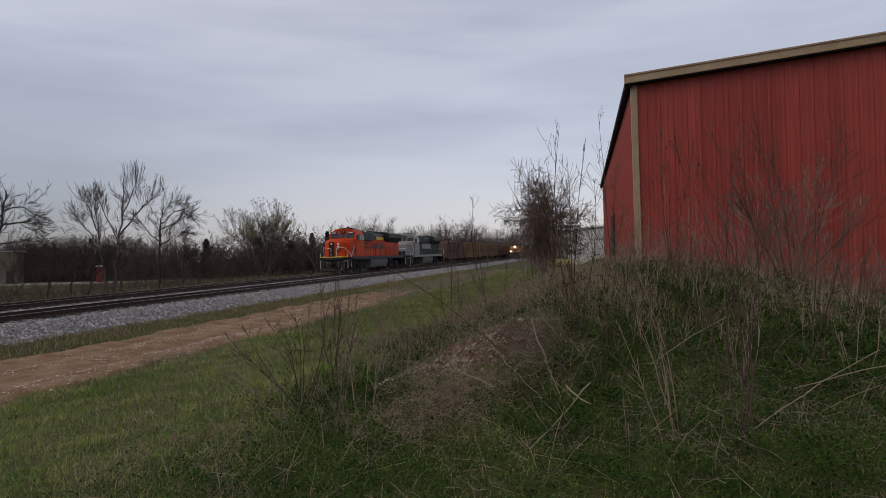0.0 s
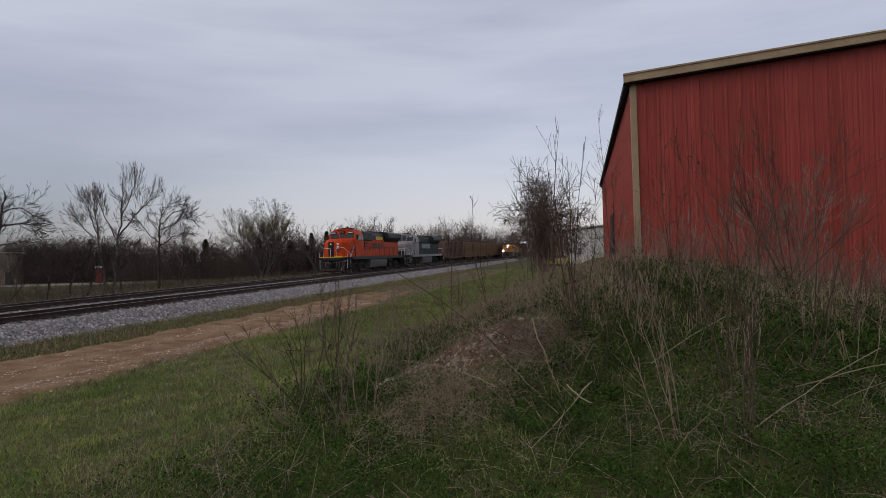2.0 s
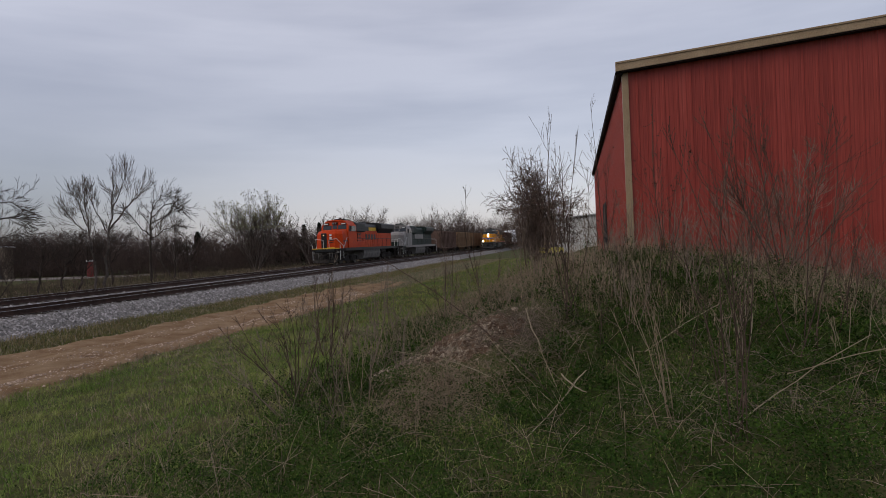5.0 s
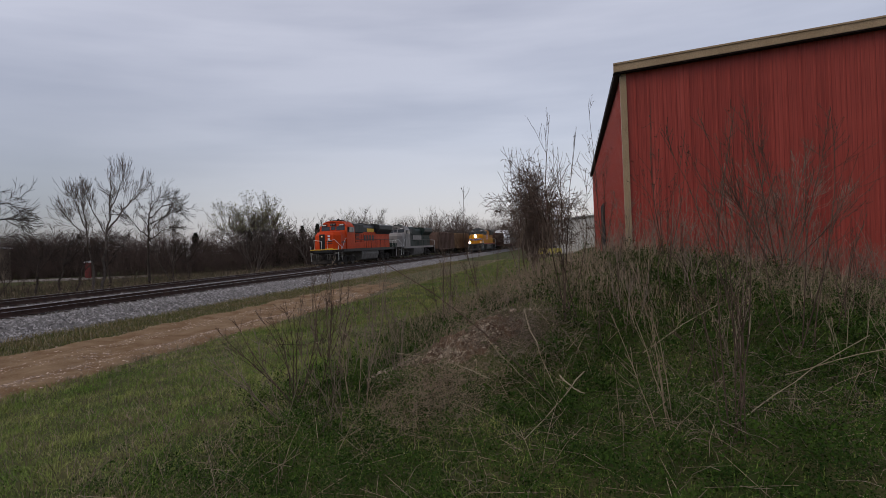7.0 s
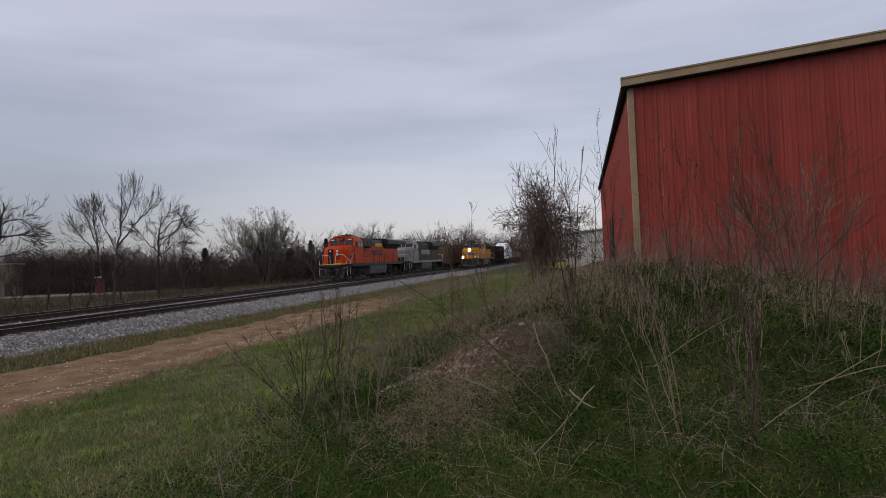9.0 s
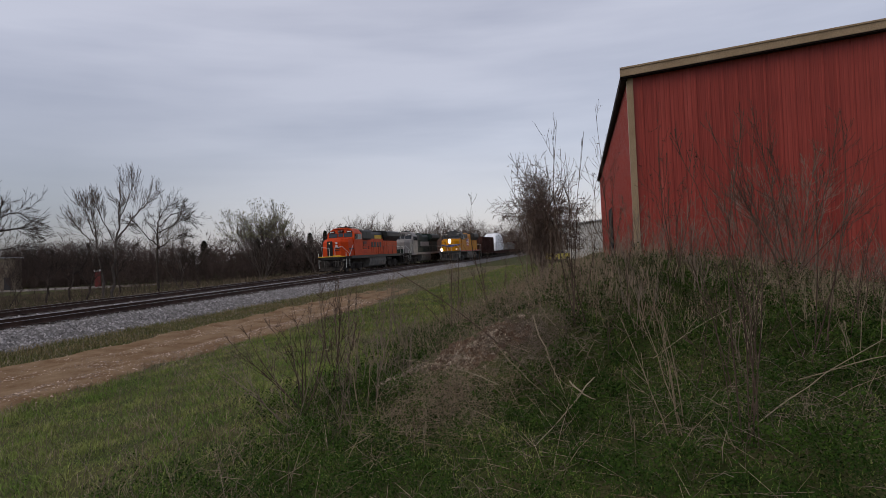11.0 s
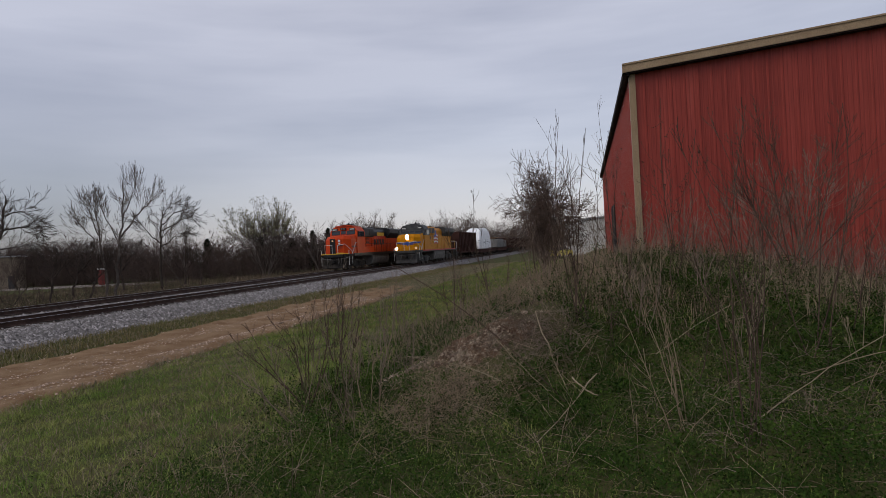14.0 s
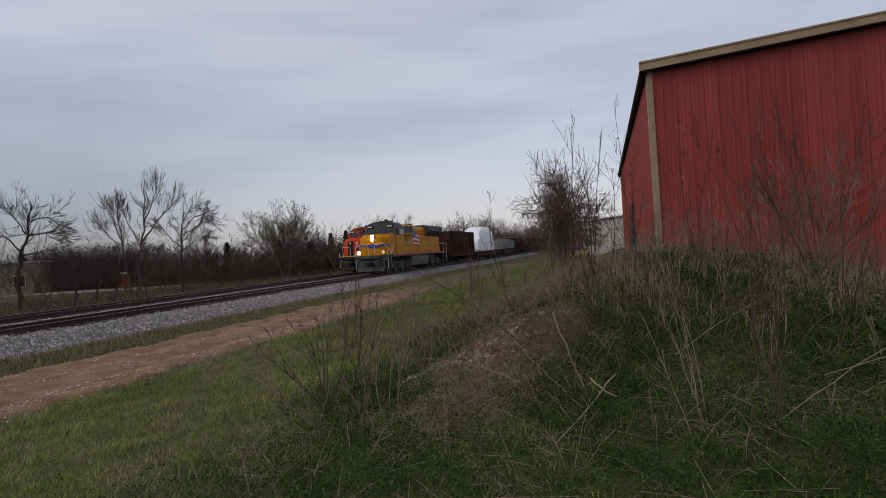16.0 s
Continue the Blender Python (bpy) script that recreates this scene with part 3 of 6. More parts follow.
def wheelset_mesh():
    bm = bmesh.new()
    rod(bm, (-0.8, 0, 0), (0.8, 0, 0), 0.09, n=8)
    for s in (-1, 1):
        rod(bm, (s * 0.69, 0, 0), (s * 0.82, 0, 0), 0.52, n=24)
        rod(bm, (s * 0.66, 0, 0), (s * 0.69, 0, 0), 0.55, n=24)
        rod(bm, (s * 0.82, 0, 0), (s * 0.90, 0, 0), 0.16, n=10)
        for a in range(4):
            c, d = math.cos(a * math.pi / 2), math.sin(a * math.pi / 2)
            rod(bm, (s * 0.825, 0.3 * c, 0.3 * d), (s * 0.83, 0.3 * c, 0.3 * d), 0.07, n=6)
    return mesh_of("wheelset", bm, WHEEL)


WHEELSET = wheelset_mesh()


def truck(parent, y, axles, rolling, frame_mat=None, length=None):
    """A bogie: side frames, springs and wheelsets; y is its middle."""
    half = (length or 1.7 * (axles - 1)) / 2
    fm = frame_mat or RUNNING
    for s in (-1, 1):
        bm = bmesh.new()
        prism(bm, [(y - half - 0.45, 0.42), (y - half - 0.3, 0.78), (y - 0.9, 0.92), (y + 0.9, 0.92), (y + half + 0.3, 0.78), (y + half + 0.45, 0.42), (y + half - 0.3, 0.36), (y + 0.6, 0.3), (y - 0.6, 0.3), (y - half + 0.3, 0.36)], "x", s * 1.0 - 0.07, s * 1.0 + 0.07)
        fr = part("truck_frame", bm, fm, parent)
        for j in range(axles):
            yy = y - half + (2 * half) * j / (axles - 1)
            part("axle_box", box(bmesh.new(), s * 1.1 - 0.09, s * 1.1 + 0.09, yy - 0.17, yy + 0.17, 0.36, 0.7, 0.03), fm, fr)
        for d in (-0.35, 0.0, 0.35):
            part("spring", rod(bmesh.new(), (s * 1.12, y + d, 0.38), (s * 1.12, y + d, 0.8), 0.085, n=8), fm, fr)
    for j in range(axles):
        yy = y - half + (2 * half) * j / (axles - 1)
        w = part("wheelset", WHEELSET, WHEEL, parent, at=pose(0, yy, 0.52))
        if rolling:
            AXLES.append((w, yy, 0.52))


def handrail(parent, pts, mat, r=0.022):
    bm = bmesh.new()
    for a, b in zip(pts, pts[1:]):
        rod(bm, a, b, r, n=6)
    return part("handrail", bm, mat, parent)


def locomotive(label, group, body, lower, top, stripe, rail_mat, style, at, rolling=False):
    L = 22.3
    b = thing("locomotive", label, "locomotive", group, at)
    under = UNDER_GREY if style == "yellow" else RUNNING
    # deck, side sills, pilot, coupler
    part("deck", box(bmesh.new(), -1.5, 1.5, 0.75, L - 0.6, 1.38, 1.62, 0.02), under if style != "silver" else BLACK, b)
    for s in (-1, 1):
        part("side_sill", box(bmesh.new(), s * 1.515 - 0.012, s * 1.515 + 0.012, 2.2, L - 2.0, 1.36 if style != 'yellow' else 1.50, 1.66 if style != 'yellow' else 1.63), {'orange': BLACK, 'yellow': FLAG_RED, 'silver': SILVER}[style], b)
    part("coupler", box(box(bmesh.new(), -0.13, 0.13, -0.25, 0.8, 0.75, 1.0, 0.03), -0.2, 0.2, -0.45, -0.2, 0.7, 1.05, 0.05), RUNNING, b)
    part("coupler", box(bmesh.new(), -0.13, 0.13, L - 0.8, L + 0.2, 0.75, 1.0, 0.03), RUNNING, b)
    bm = bmesh.new()
    prism(bm, [(0.62, 1.6), (0.74, 1.6), (0.74, 0.30), (0.42, 0.20), (0.34, 0.25), (0.60, 0.62)], "x", -1.2, 1.2)
    pilot = part("pilot", bm, under, b, "snow plough under the front deck")
    part("anti_climber", box(bmesh.new(), -1.0, 1.0, 0.36, 0.62, 1.30, 1.56, 0.03), BLACK if style == "orange" else under, pilot)
    if style == "orange":
        part("deck_stripe", box(bmesh.new(), -1.44, 1.44, 0.60, 0.76, 1.605, 1.68), stripe, pilot, "yellow stripe along the front deck")
    for s in (-1, 1):
        for q in range(3):
            x = s * (0.42 + 0.16 * q)
            hose = bmesh.new()
            rod(hose, (x, 0.6, 1.25), (x + 0.02, 0.42, 0.95), 0.025, n=6)
            rod(hose, (x + 0.02, 0.42, 0.95), (x + 0.03, 0.48, 0.6), 0.025, n=6)
            part("air_hose", hose, TANK, pilot)
        part("uncoupling_lever", rod(bmesh.new(), (s * 0.2, 0.4, 1.12), (s * 1.42, 0.52, 1.2), 0.02, n=6), TANK, pilot)
        part("step_light", box(bmesh.new(), s * 1.3 - 0.12, s * 1.3 + 0.12, 0.62, 0.70, 1.2, 1.34), TANK, pilot)
    part("rear_plate", box(bmesh.new(), -1.45, 1.45, L - 0.62, L - 0.5, 0.4, 1.6), under, b)
    # step wells at the corners
    for y0 in (0.75, L - 1.75):
        for s in (-1, 1):
            st = bmesh.new()
            for j in range(4):
                box(st, s * 1.32 - 0.18, s * 1.32 + 0.18, y0 + 0.1, y0 + 0.95, 0.38 + 0.32 * j, 0.42 + 0.32 * j)
            box(st, s * 1.16 - 0.02, s * 1.16 + 0.02, y0, y0 + 1.0, 0.34, 1.4)
            part("step", st, under, b)
    # nose with canted corners and a falling top
    nose = [(x, y, z) for s in (-1, 1) for x, y, z in (
        (s * 0.78, 1.25, 1.62), (s * 1.42, 1.75, 1.62), (s * 1.42, 3.3, 1.62),
        (s * 0.74, 1.30, 3.12), (s * 1.38, 1.82, 3.07), (s * 1.40, 3.3, 3.1),
        (s * 0.70, 1.58, 3.46), (s * 1.22, 2.0, 3.40), (s * 1.3, 3.3, 3.54))]
    nz = part("nose", hull(bmesh.new(), nose), body, b)
    if style == "orange":
        part("nose_door", box(bmesh.new(), -0.72, -0.12, 1.235, 1.30, 1.66, 3.2, 0.02), BLACK, nz, "dark front door")
        part("nose_band", box(bmesh.new(), -0.6, 0.74, 1.245, 1.262, 1.63, 1.76), stripe, nz)
        for s in (-1, 1):
            hull_b = [(s * 1.425, 1.78, 2.3), (s * 1.425, 3.28, 2.3), (s * 1.425, 3.28, 2.42), (s * 1.425, 1.9, 2.42), (s * 1.44, 1.78, 2.3), (s * 1.44, 3.28, 2.3), (s * 1.44, 3.28, 2.42), (s * 1.44, 1.9, 2.42)]
            part("nose_stripe", hull(bmesh.new(), hull_b), BLACK, nz)
        em = bmesh.new()
        prism(em, [(0.0, 2.42), (0.62, 2.42), (0.72, 2.52), (0.1, 2.52)], "y", 1.235, 1.262)
        prism(em, [(0.05, 2.2), (0.55, 2.2), (0.65, 2.28), (0.12, 2.28)], "y", 1.24, 1.262)
        part("nose_emblem", em, BLACK, nz, "dark swept emblem shapes")
    elif style == "yellow":
        for s in (-1, 1):
            wing = bmesh.new()
            for q in range(3):
                z = 2.50 - 0.10 * q
                w = 0.74 - 0.06 * q
                prism(wing, [(s * 0.10, z - 0.035), (s * w, z - 0.035), (s * (w + 0.02), z + 0.045), (s * 0.10, z + 0.045)], "y", 1.235, 1.275)
            part("nose_wing", wing, BLUE, nz, "blue wing stripes")
            sw = bmesh.new()
            hull(sw, [(s * 0.80, 1.26, 2.36), (s * 0.80, 1.26, 2.56), (s * 1.42, 1.76, 2.44), (s * 1.42, 1.76, 2.56), (s * 0.82, 1.3, 2.36), (s * 0.82, 1.3, 2.56), (s * 1.40, 1.8, 2.44), (s * 1.40, 1.8, 2.56)])
            part("nose_wing", sw, BLUE, nz)
        part("nose_shield", prism(bmesh.new(), [(-0.17, 2.6), (0.17, 2.6), (0.19, 2.42), (0.1, 2.22), (0, 2.14), (-0.1, 2.22), (-0.19, 2.42)], "y", 1.225, 1.262), BLUE, nz, "blue shield shape")
        part("nose_top", hull(bmesh.new(), [(s * x, y, z) for s in (-1, 1) for x, y, z in ((0.69, 1.56, 3.465), (1.21, 1.99, 3.405), (1.29, 3.29, 3.545), (0.69, 1.58, 3.48), (1.21, 2.0, 3.425), (1.29, 3.29, 3.565))]), top, nz, "grey anti-glare panel")
    else:
        part("nose_band", box(bmesh.new(), -0.76, 0.76, 1.225, 1.262, 1.64, 2.2), lower, nz)
    # cab with raked windscreen and chamfered roof
    cab = [(s * x, y, z) for s in (-1, 1) for x, y, z in ((1.5, 3.2, 1.63), (1.5, 5.7, 1.63), (1.5, 3.2, 3.3), (1.5, 5.7, 3.3), (1.46, 3.36, 4.0), (1.46, 5.7, 4.0), (1.12, 3.55, 4.42), (1.12, 5.7, 4.42), (0.6, 3.5, 4.56), (0.6, 5.7, 4.56))]
    cb = part("cab", hull(bmesh.new(), cab), body, b)
    if style == "yellow":
        part("cab_roof", hull(bmesh.new(), [(s * x, y, z) for s in (-1, 1) for x, y, z in ((1.515, 3.19, 3.30), (1.515, 5.74, 3.30), (1.475, 3.345, 4.02), (1.475, 5.75, 4.02), (1.14, 3.48, 4.45), (1.14, 5.75, 4.45), (0.6, 3.44, 4.60), (0.6, 5.75, 4.60))]), top, cb, "grey upper cab and roof")
    else:
        part("roof_edge", hull(bmesh.new(), [(s * x, y, z) for s in (-1, 1) for x, y, z in ((1.0, 3.45, 4.50), (1.0, 5.75, 4.50), (0.6, 3.42, 4.585), (0.6, 5.75, 4.585), (0.7, 3.35, 4.50))]), body, cb)
    for x0, x1 in ((-1.28, -0.36), (-0.26, 0.26), (0.36, 1.28)):
        q = bmesh.new()
        lo, hi = 3.60, 4.03
        if x1 - x0 < 0.6:
            lo = 3.66
        hull(q, [(x, y + dy, z) for x in (x0, x1) for y, z in ((3.205 + (lo - 3.3) * 0.229, lo), (3.205 + (hi - 3.3) * 0.229, hi)) for dy in (-0.035, 0.03)])
        part("windscreen", q, GLASS_DARK, cb)
    for s in (-1, 1):
        for y0, y1 in ((3.55, 4.1), (4.22, 4.85), (4.95, 5.45)):
            part("cab_window", box(bmesh.new(), s * 1.505 - 0.022, s * 1.505 + 0.022, y0, y1, 3.36, 3.92, 0.01), GLASS_DARK, cb)
        part("mirror", box(bmesh.new(), s * 1.62 - 0.06, s * 1.62 + 0.06, 3.5, 3.54, 3.4, 3.9), BLACK, cb)
        nb = part("number_board", box(bmesh.new(), s * 0.95 - 0.3, s * 0.95 + 0.3, 3.28, 3.42, 4.06, 4.28, 0.01), BLACK, cb)
        part("number_bar", box(bmesh.new(), s * 0.95 - 0.22, s * 0.95 + 0.22, 3.268, 3.279, 4.12, 4.22), FLAG_WHITE, nb)
    part("horn", rod(bmesh.new(), (0.3, 4.6, 4.72), (0.3, 4.1, 4.74), 0.05, 0.12), BLACK, cb)
    part("air_conditioner", box(bmesh.new(), -0.6, 0.5, 4.6, 5.5, 4.58, 4.74, 0.04), top, cb)
    # long hood: lower body doors, dark upper body, flared radiator
    hood = part("hood", box(bmesh.new(), -0.95, 0.95, 5.7, 20.4, 1.63, 3.5, 0.03), body if style != "silver" else lower, b)
    up = body if style == "yellow" else (BLACK if style == "orange" else lower)
    bm = bmesh.new()
    prism(bm, [(-0.955, 3.505), (0.955, 3.505), (0.955, 4.0), (0.75, 4.3), (-0.75, 4.3), (-0.955, 4.0)], "y", 5.72, 14.6)
    hu = part("hood_top", bm, up, b)
    part("inertial_intake", box(bmesh.new(), -1.35, 1.35, 5.78, 9.2, 3.35, 4.36, 0.12), body if style == "yellow" else (BLACK if style == "orange" else lower), b)
    for s in (-1, 1):
        part("intake_grille", box(bmesh.new(), s * 1.352 - 0.012, s * 1.352 + 0.012, 6.2, 7.4, 3.55, 4.2), BLACK, b)
        part("intake_grille", box(bmesh.new(), s * 1.352 - 0.012, s * 1.352 + 0.012, 7.6, 8.9, 3.55, 4.2), top, b)
    if style == "orange":
        for s in (-1, 1):
            part("body_band", box(bmesh.new(), s * 0.958 - 0.012, s * 0.958 + 0.012, 11.4, 14.0, 3.52, 3.92), STRIPE, hu)
    rad = bmesh.new()
    prism(rad, [(-0.96, 3.3), (0.96, 3.3), (1.5, 3.85), (1.5, 4.32), (1.2, 4.46), (-1.2, 4.46), (-1.5, 4.32), (-1.5, 3.85)], "y", 14.6, 20.2)
    rd = part("radiator", rad, top if style != "silver" else lower, b, "dark flared radiator housing")
    for s in (-1, 1):
        part("radiator_screen", box(bmesh.new(), s * 1.503 - 0.01, s * 1.503 + 0.01, 14.9, 19.9, 3.9, 4.28), BLACK, rd)
    for y in (15.6, 17.4, 19.2):
        part("fan", rod(bmesh.new(), (0, y, 4.46), (0, y, 4.54), 0.7, n=20), top, rd)
    part("exhaust", box(bmesh.new(), -0.3, 0.3, 11.6, 12.5, 4.3, 4.6, 0.05), BLACK, hu)
    part("dynamic_brake", box(bmesh.new(), -0.7, 0.7, 9.3, 10.9, 4.3, 4.46, 0.04), top, hu)
    # doors along the hood, with latches and shut gaps
    for s in (-1, 1):
        for j in range(9):
            y0 = 9.35 + 0.82 * j
            part("engine_door", box(bmesh.new(), s * 0.965 - 0.012, s * 0.965 + 0.012, y0, y0 + 0.74, 1.72, 3.28, 0.008), body if style != "silver" else lower, hood)
        for y0, z0, z1 in ((6.0, 2.62, 3.2), (6.0, 1.75, 2.4), (7.4, 2.62, 3.2), (7.4, 1.75, 2.4)):
            g = part("vent_grille", box(bmesh.new(), s * 0.97 - 0.02, s * 0.97 + 0.02, y0, y0 + 1.1, z0, z1), BLACK, hood)
            for q in range(4):
                zz = z0 + (z1 - z0) * (q + 0.5) / 4
                part("louvre", box(bmesh.new(), s * 0.995 - 0.008, s * 0.995 + 0.008, y0 + 0.03, y0 + 1.07, zz - 0.035, zz + 0.02), body if style != "silver" else lower, g)
        part("battery_box", box(bmesh.new(), s * 1.22 - 0.25, s * 1.22 + 0.25, 5.75, 8.6, 1.63, 2.3, 0.03), body if style != "silver" else lower, b)
        if style == "orange":
            # lettering of the railway as plain dark shapes
            for q in range(4):
                part("letter_bar", box(bmesh.new(), s * 0.985 - 0.006, s * 0.985 + 0.006, 10.1 + 1.0 * q, 10.75 + 1.0 * q, 2.5, 3.12), BLACK, hood)
        if style == "yellow":
            for q in range(7):
                fl = bmesh.new()
                prism(fl, [(9.9, 3.62 - 0.2 * q), (11.0, 3.72 - 0.2 * q), (12.1, 3.58 - 0.2 * q), (12.1, 3.41 - 0.2 * q), (11.0, 3.55 - 0.2 * q), (9.9, 3.45 - 0.2 * q)], "x", s * 0.99 - 0.006, s * 0.99 + 0.006)
                part("emblem_stripe", fl, FLAG_RED if q % 2 == 0 else FLAG_WHITE, hood)
            part("emblem_field", prism(bmesh.new(), [(9.9, 3.88), (11.1, 4.0), (11.1, 3.23), (9.9, 3.1)], "x", s * 1.0 - 0.005, s * 1.0 + 0.005), BLUE, hood)
        if style == "silver":
            part("body_band", box(bmesh.new(), s * 0.985 - 0.006, s * 0.985 + 0.006, 9.3, 14.5, 2.55, 3.25), body, hood)
    # fuel tank and trucks
    tank = bmesh.new()
    prism(tank, [(-1.35, 1.36), (1.35, 1.36), (1.4, 1.0), (1.25, 0.45), (0.9, 0.3), (-0.9, 0.3), (-1.25, 0.45), (-1.4, 1.0)], "y", 8.2, 14.2)
    part("fuel_tank", tank, TANK, b, "dusty grey fuel tank")
    for s in (-1, 1):
        part("air_reservoir", rod(bmesh.new(), (s * 1.3, 14.4, 1.1), (s * 1.3, 16.2, 1.1), 0.2, n=12), under, b)
    truck(b, 4.6, 3, rolling, UNDER_GREY if style == "yellow" else None, 4.1)
    truck(b, 17.7, 3, rolling, UNDER_GREY if style == "yellow" else None, 4.1)
    # railings
    for s in (-1, 1):
        x = s * 1.44
        side_mat = {"orange": BLACK, "yellow": YELLOW_RAIL, "silver": TANK}[style]
        handrail(b, [(x, 5.9, 2.62), (x, L - 1.9, 2.62)], side_mat)
        for j in range(9):
            y = 5.95 + 1.8 * j
            handrail(b, [(x, y, 1.62), (x, y, 2.62)], side_mat, 0.018)
        handrail(b, [(s * 1.47, 1.72, 0.6), (s * 1.47, 1.72, 1.9), (s * 1.1, 0.78, 2.62)], rail_mat, 0.028)
        handrail(b, [(s * 1.47, 0.8, 0.5), (s * 1.47, 0.8, 2.0)], rail_mat, 0.028)
        handrail(b, [(s * 1.47, 1.72, 1.6), (s * 1.46, 2.9, 2.75), (s * 1.46, 3.2, 2.75)], rail_mat, 0.025)
        handrail(b, [(s * 0.3, 0.78, 1.62), (s * 0.3, 0.78, 2.5), (s * 1.1, 0.78, 2.62)], rail_mat, 0.022)
        handrail(b, [(s * 1.47, L - 0.7, 0.5), (s * 1.47, L - 0.7, 2.5), (s * 0.4, L - 0.7, 2.55)], rail_mat, 0.028)
    # lamps
    if style == "yellow":
        hl = part("headlight", box(bmesh.new(), -0.17, 0.17, 1.18, 1.42, 2.84, 3.38, 0.03), BLACK, nz)
        for z in (2.98, 3.24):
            part("bulb", rod(bmesh.new(), (0, 1.175, z), (0, 1.16, z), 0.15, n=14), LAMP, hl, "lit headlight")
        for s in (-1, 1):
            d = part("ditch_light", box(bmesh.new(), s * 1.12 - 0.14, s * 1.12 + 0.14, 0.66, 0.86, 1.72, 2.0, 0.03), BLACK, b)
            part("bulb", rod(bmesh.new(), (s * 1.12, 0.655, 1.86), (s * 1.12, 0.64, 1.86), 0.15, n=14), LAMP if s < 0 else LAMP_DIM, d)
    else:
        hl = part("headlight", box(bmesh.new(), -0.3, 0.3, 3.22, 3.5, 4.1, 4.34, 0.03), BLACK, cb)
        for s in (-1, 1):
            part("bulb", rod(bmesh.new(), (s * 0.14, 3.21, 4.22), (s * 0.14, 3.20, 4.22), 0.09, n=12), TANK, hl)
        if style == "orange":
            n2 = part("marker_lamp", box(bmesh.new(), -0.52, -0.3, 1.18, 1.24, 2.86, 3.1, 0.02), BLACK, nz)
            part("bulb", rod(bmesh.new(), (-0.41, 1.178, 2.98), (-0.41, 1.165, 2.98), 0.07, n=12), LAMP_DIM, n2)
            for z in (2.7, 2.98):
                part("number_bar", box(bmesh.new(), 0.2, 0.42, 1.225, 1.262, z - 0.09, z + 0.09), FLAG_WHITE, nz)
    return b


def open_car(name, label, group, mat, at, height_top=3.55, length=15.6, rolling=False, ribs=13, slope=False):
    """A high-sided open car with outside posts."""
    b = thing(name, label, "freight car", group, at)
    x, z0 = 1.5, 1.05
    for s in (-1, 1):
        sd = part("side", box(bmesh.new(), s * x - 0.03, s * x + 0.03, 0.6, length - 0.6, z0, height_top), mat, b)
        part("top_chord", box(bmesh.new(), s * x - 0.07, s * x + 0.07, 0.55, length - 0.55, height_top, height_top + 0.14, 0.02), mat, sd)
        part("side_sill", box(bmesh.new(), s * x - 0.08, s * x + 0.08, 0.55, length - 0.55, z0 - 0.18, z0 - 0.001), mat, sd)
        post = mesh_of("side_post", box(bmesh.new(), -0.05, 0.05, -0.06, 0.06, z0, height_top), mat)
        for j in range(ribs):
            part("side_post", post, mat, sd, at=pose(s * (x + 0.082), 0.75 + (length - 1.5) * j / (ribs - 1), 0))
    for y, d in ((0.6, -1), (length - 0.6, 1)):
        e = part("end", box(bmesh.new(), -x + 0.031, x - 0.031, y - 0.03, y + 0.03, z0, height_top + 0.1), mat, b)
        for z in (1.6, 2.2, 2.8, 3.35):
            if z < height_top:
                part("end_rib", box(bmesh.new(), -x + 0.05, x - 0.05, y + d * 0.075 - 0.045, y + d * 0.075 + 0.045, z - 0.06, z + 0.06), mat, e)
    part("floor", box(bmesh.new(), -x + 0.031, x - 0.031, 0.63, length - 0.63, z0, z0 + 0.1), mat, b)
    part("centre_sill", box(bmesh.new(), -0.2, 0.2, -0.1, length + 0.1, 0.72, z0 - 0.19), RUNNING, b)
    if slope:
        for y in (5.2, 8.0, 10.6):
            part("hopper", hull(bmesh.new(), [(sx * w, y + dy, z) for sx in (-1, 1) for w, q, z in ((1.3, 1.3, z0 - 0.002), (0.6, 0.4, 0.35)) for dy in (-q, q)]), mat, b)
    for s in (-1, 1):
        for y in (0.4, length - 0.4):
            handrail(b, [(s * 1.52, y, 0.6), (s * 1.52, y, height_top - 0.2)], RUNNING, 0.025)
    truck(b, 2.2, 2, rolling)
    truck(b, length - 2.2, 2, rolling)
    return b


def flat_car(label, group, at, length, rolling=False, name="flat_car"):
    b = thing(name, label, "freight car", group, at)
    part("deck", box(bmesh.new(), -1.5, 1.5, 0.3, length - 0.3, 1.05, 1.2, 0.01), DARK_CAR, b)
    for s in (-1, 1):
        part("side_sill", prism(bmesh.new(), [(0.3, 1.049), (length - 0.3, 1.049), (length - 0.3, 0.85), (length - 4, 0.55), (4, 0.55), (0.3, 0.85)], "x", s * 1.4 - 0.06, s * 1.4 + 0.06), DARK_CAR, b)
        for j in range(11):
            part("stake_pocket", box(bmesh.new(), s * 1.5 - 0.04, s * 1.5 + 0.04, 0.8 + (length - 1.7) * j / 10, 0.92 + (length - 1.7) * j / 10, 0.9, 1.19), DARK_CAR, b)
    part("centre_sill", box(bmesh.new(), -0.2, 0.2, -0.1, length + 0.1, 0.72, 1.048), RUNNING, b)
    truck(b, 2.4, 2, rolling)
    truck(b, length - 2.4, 2, rolling)
    return b


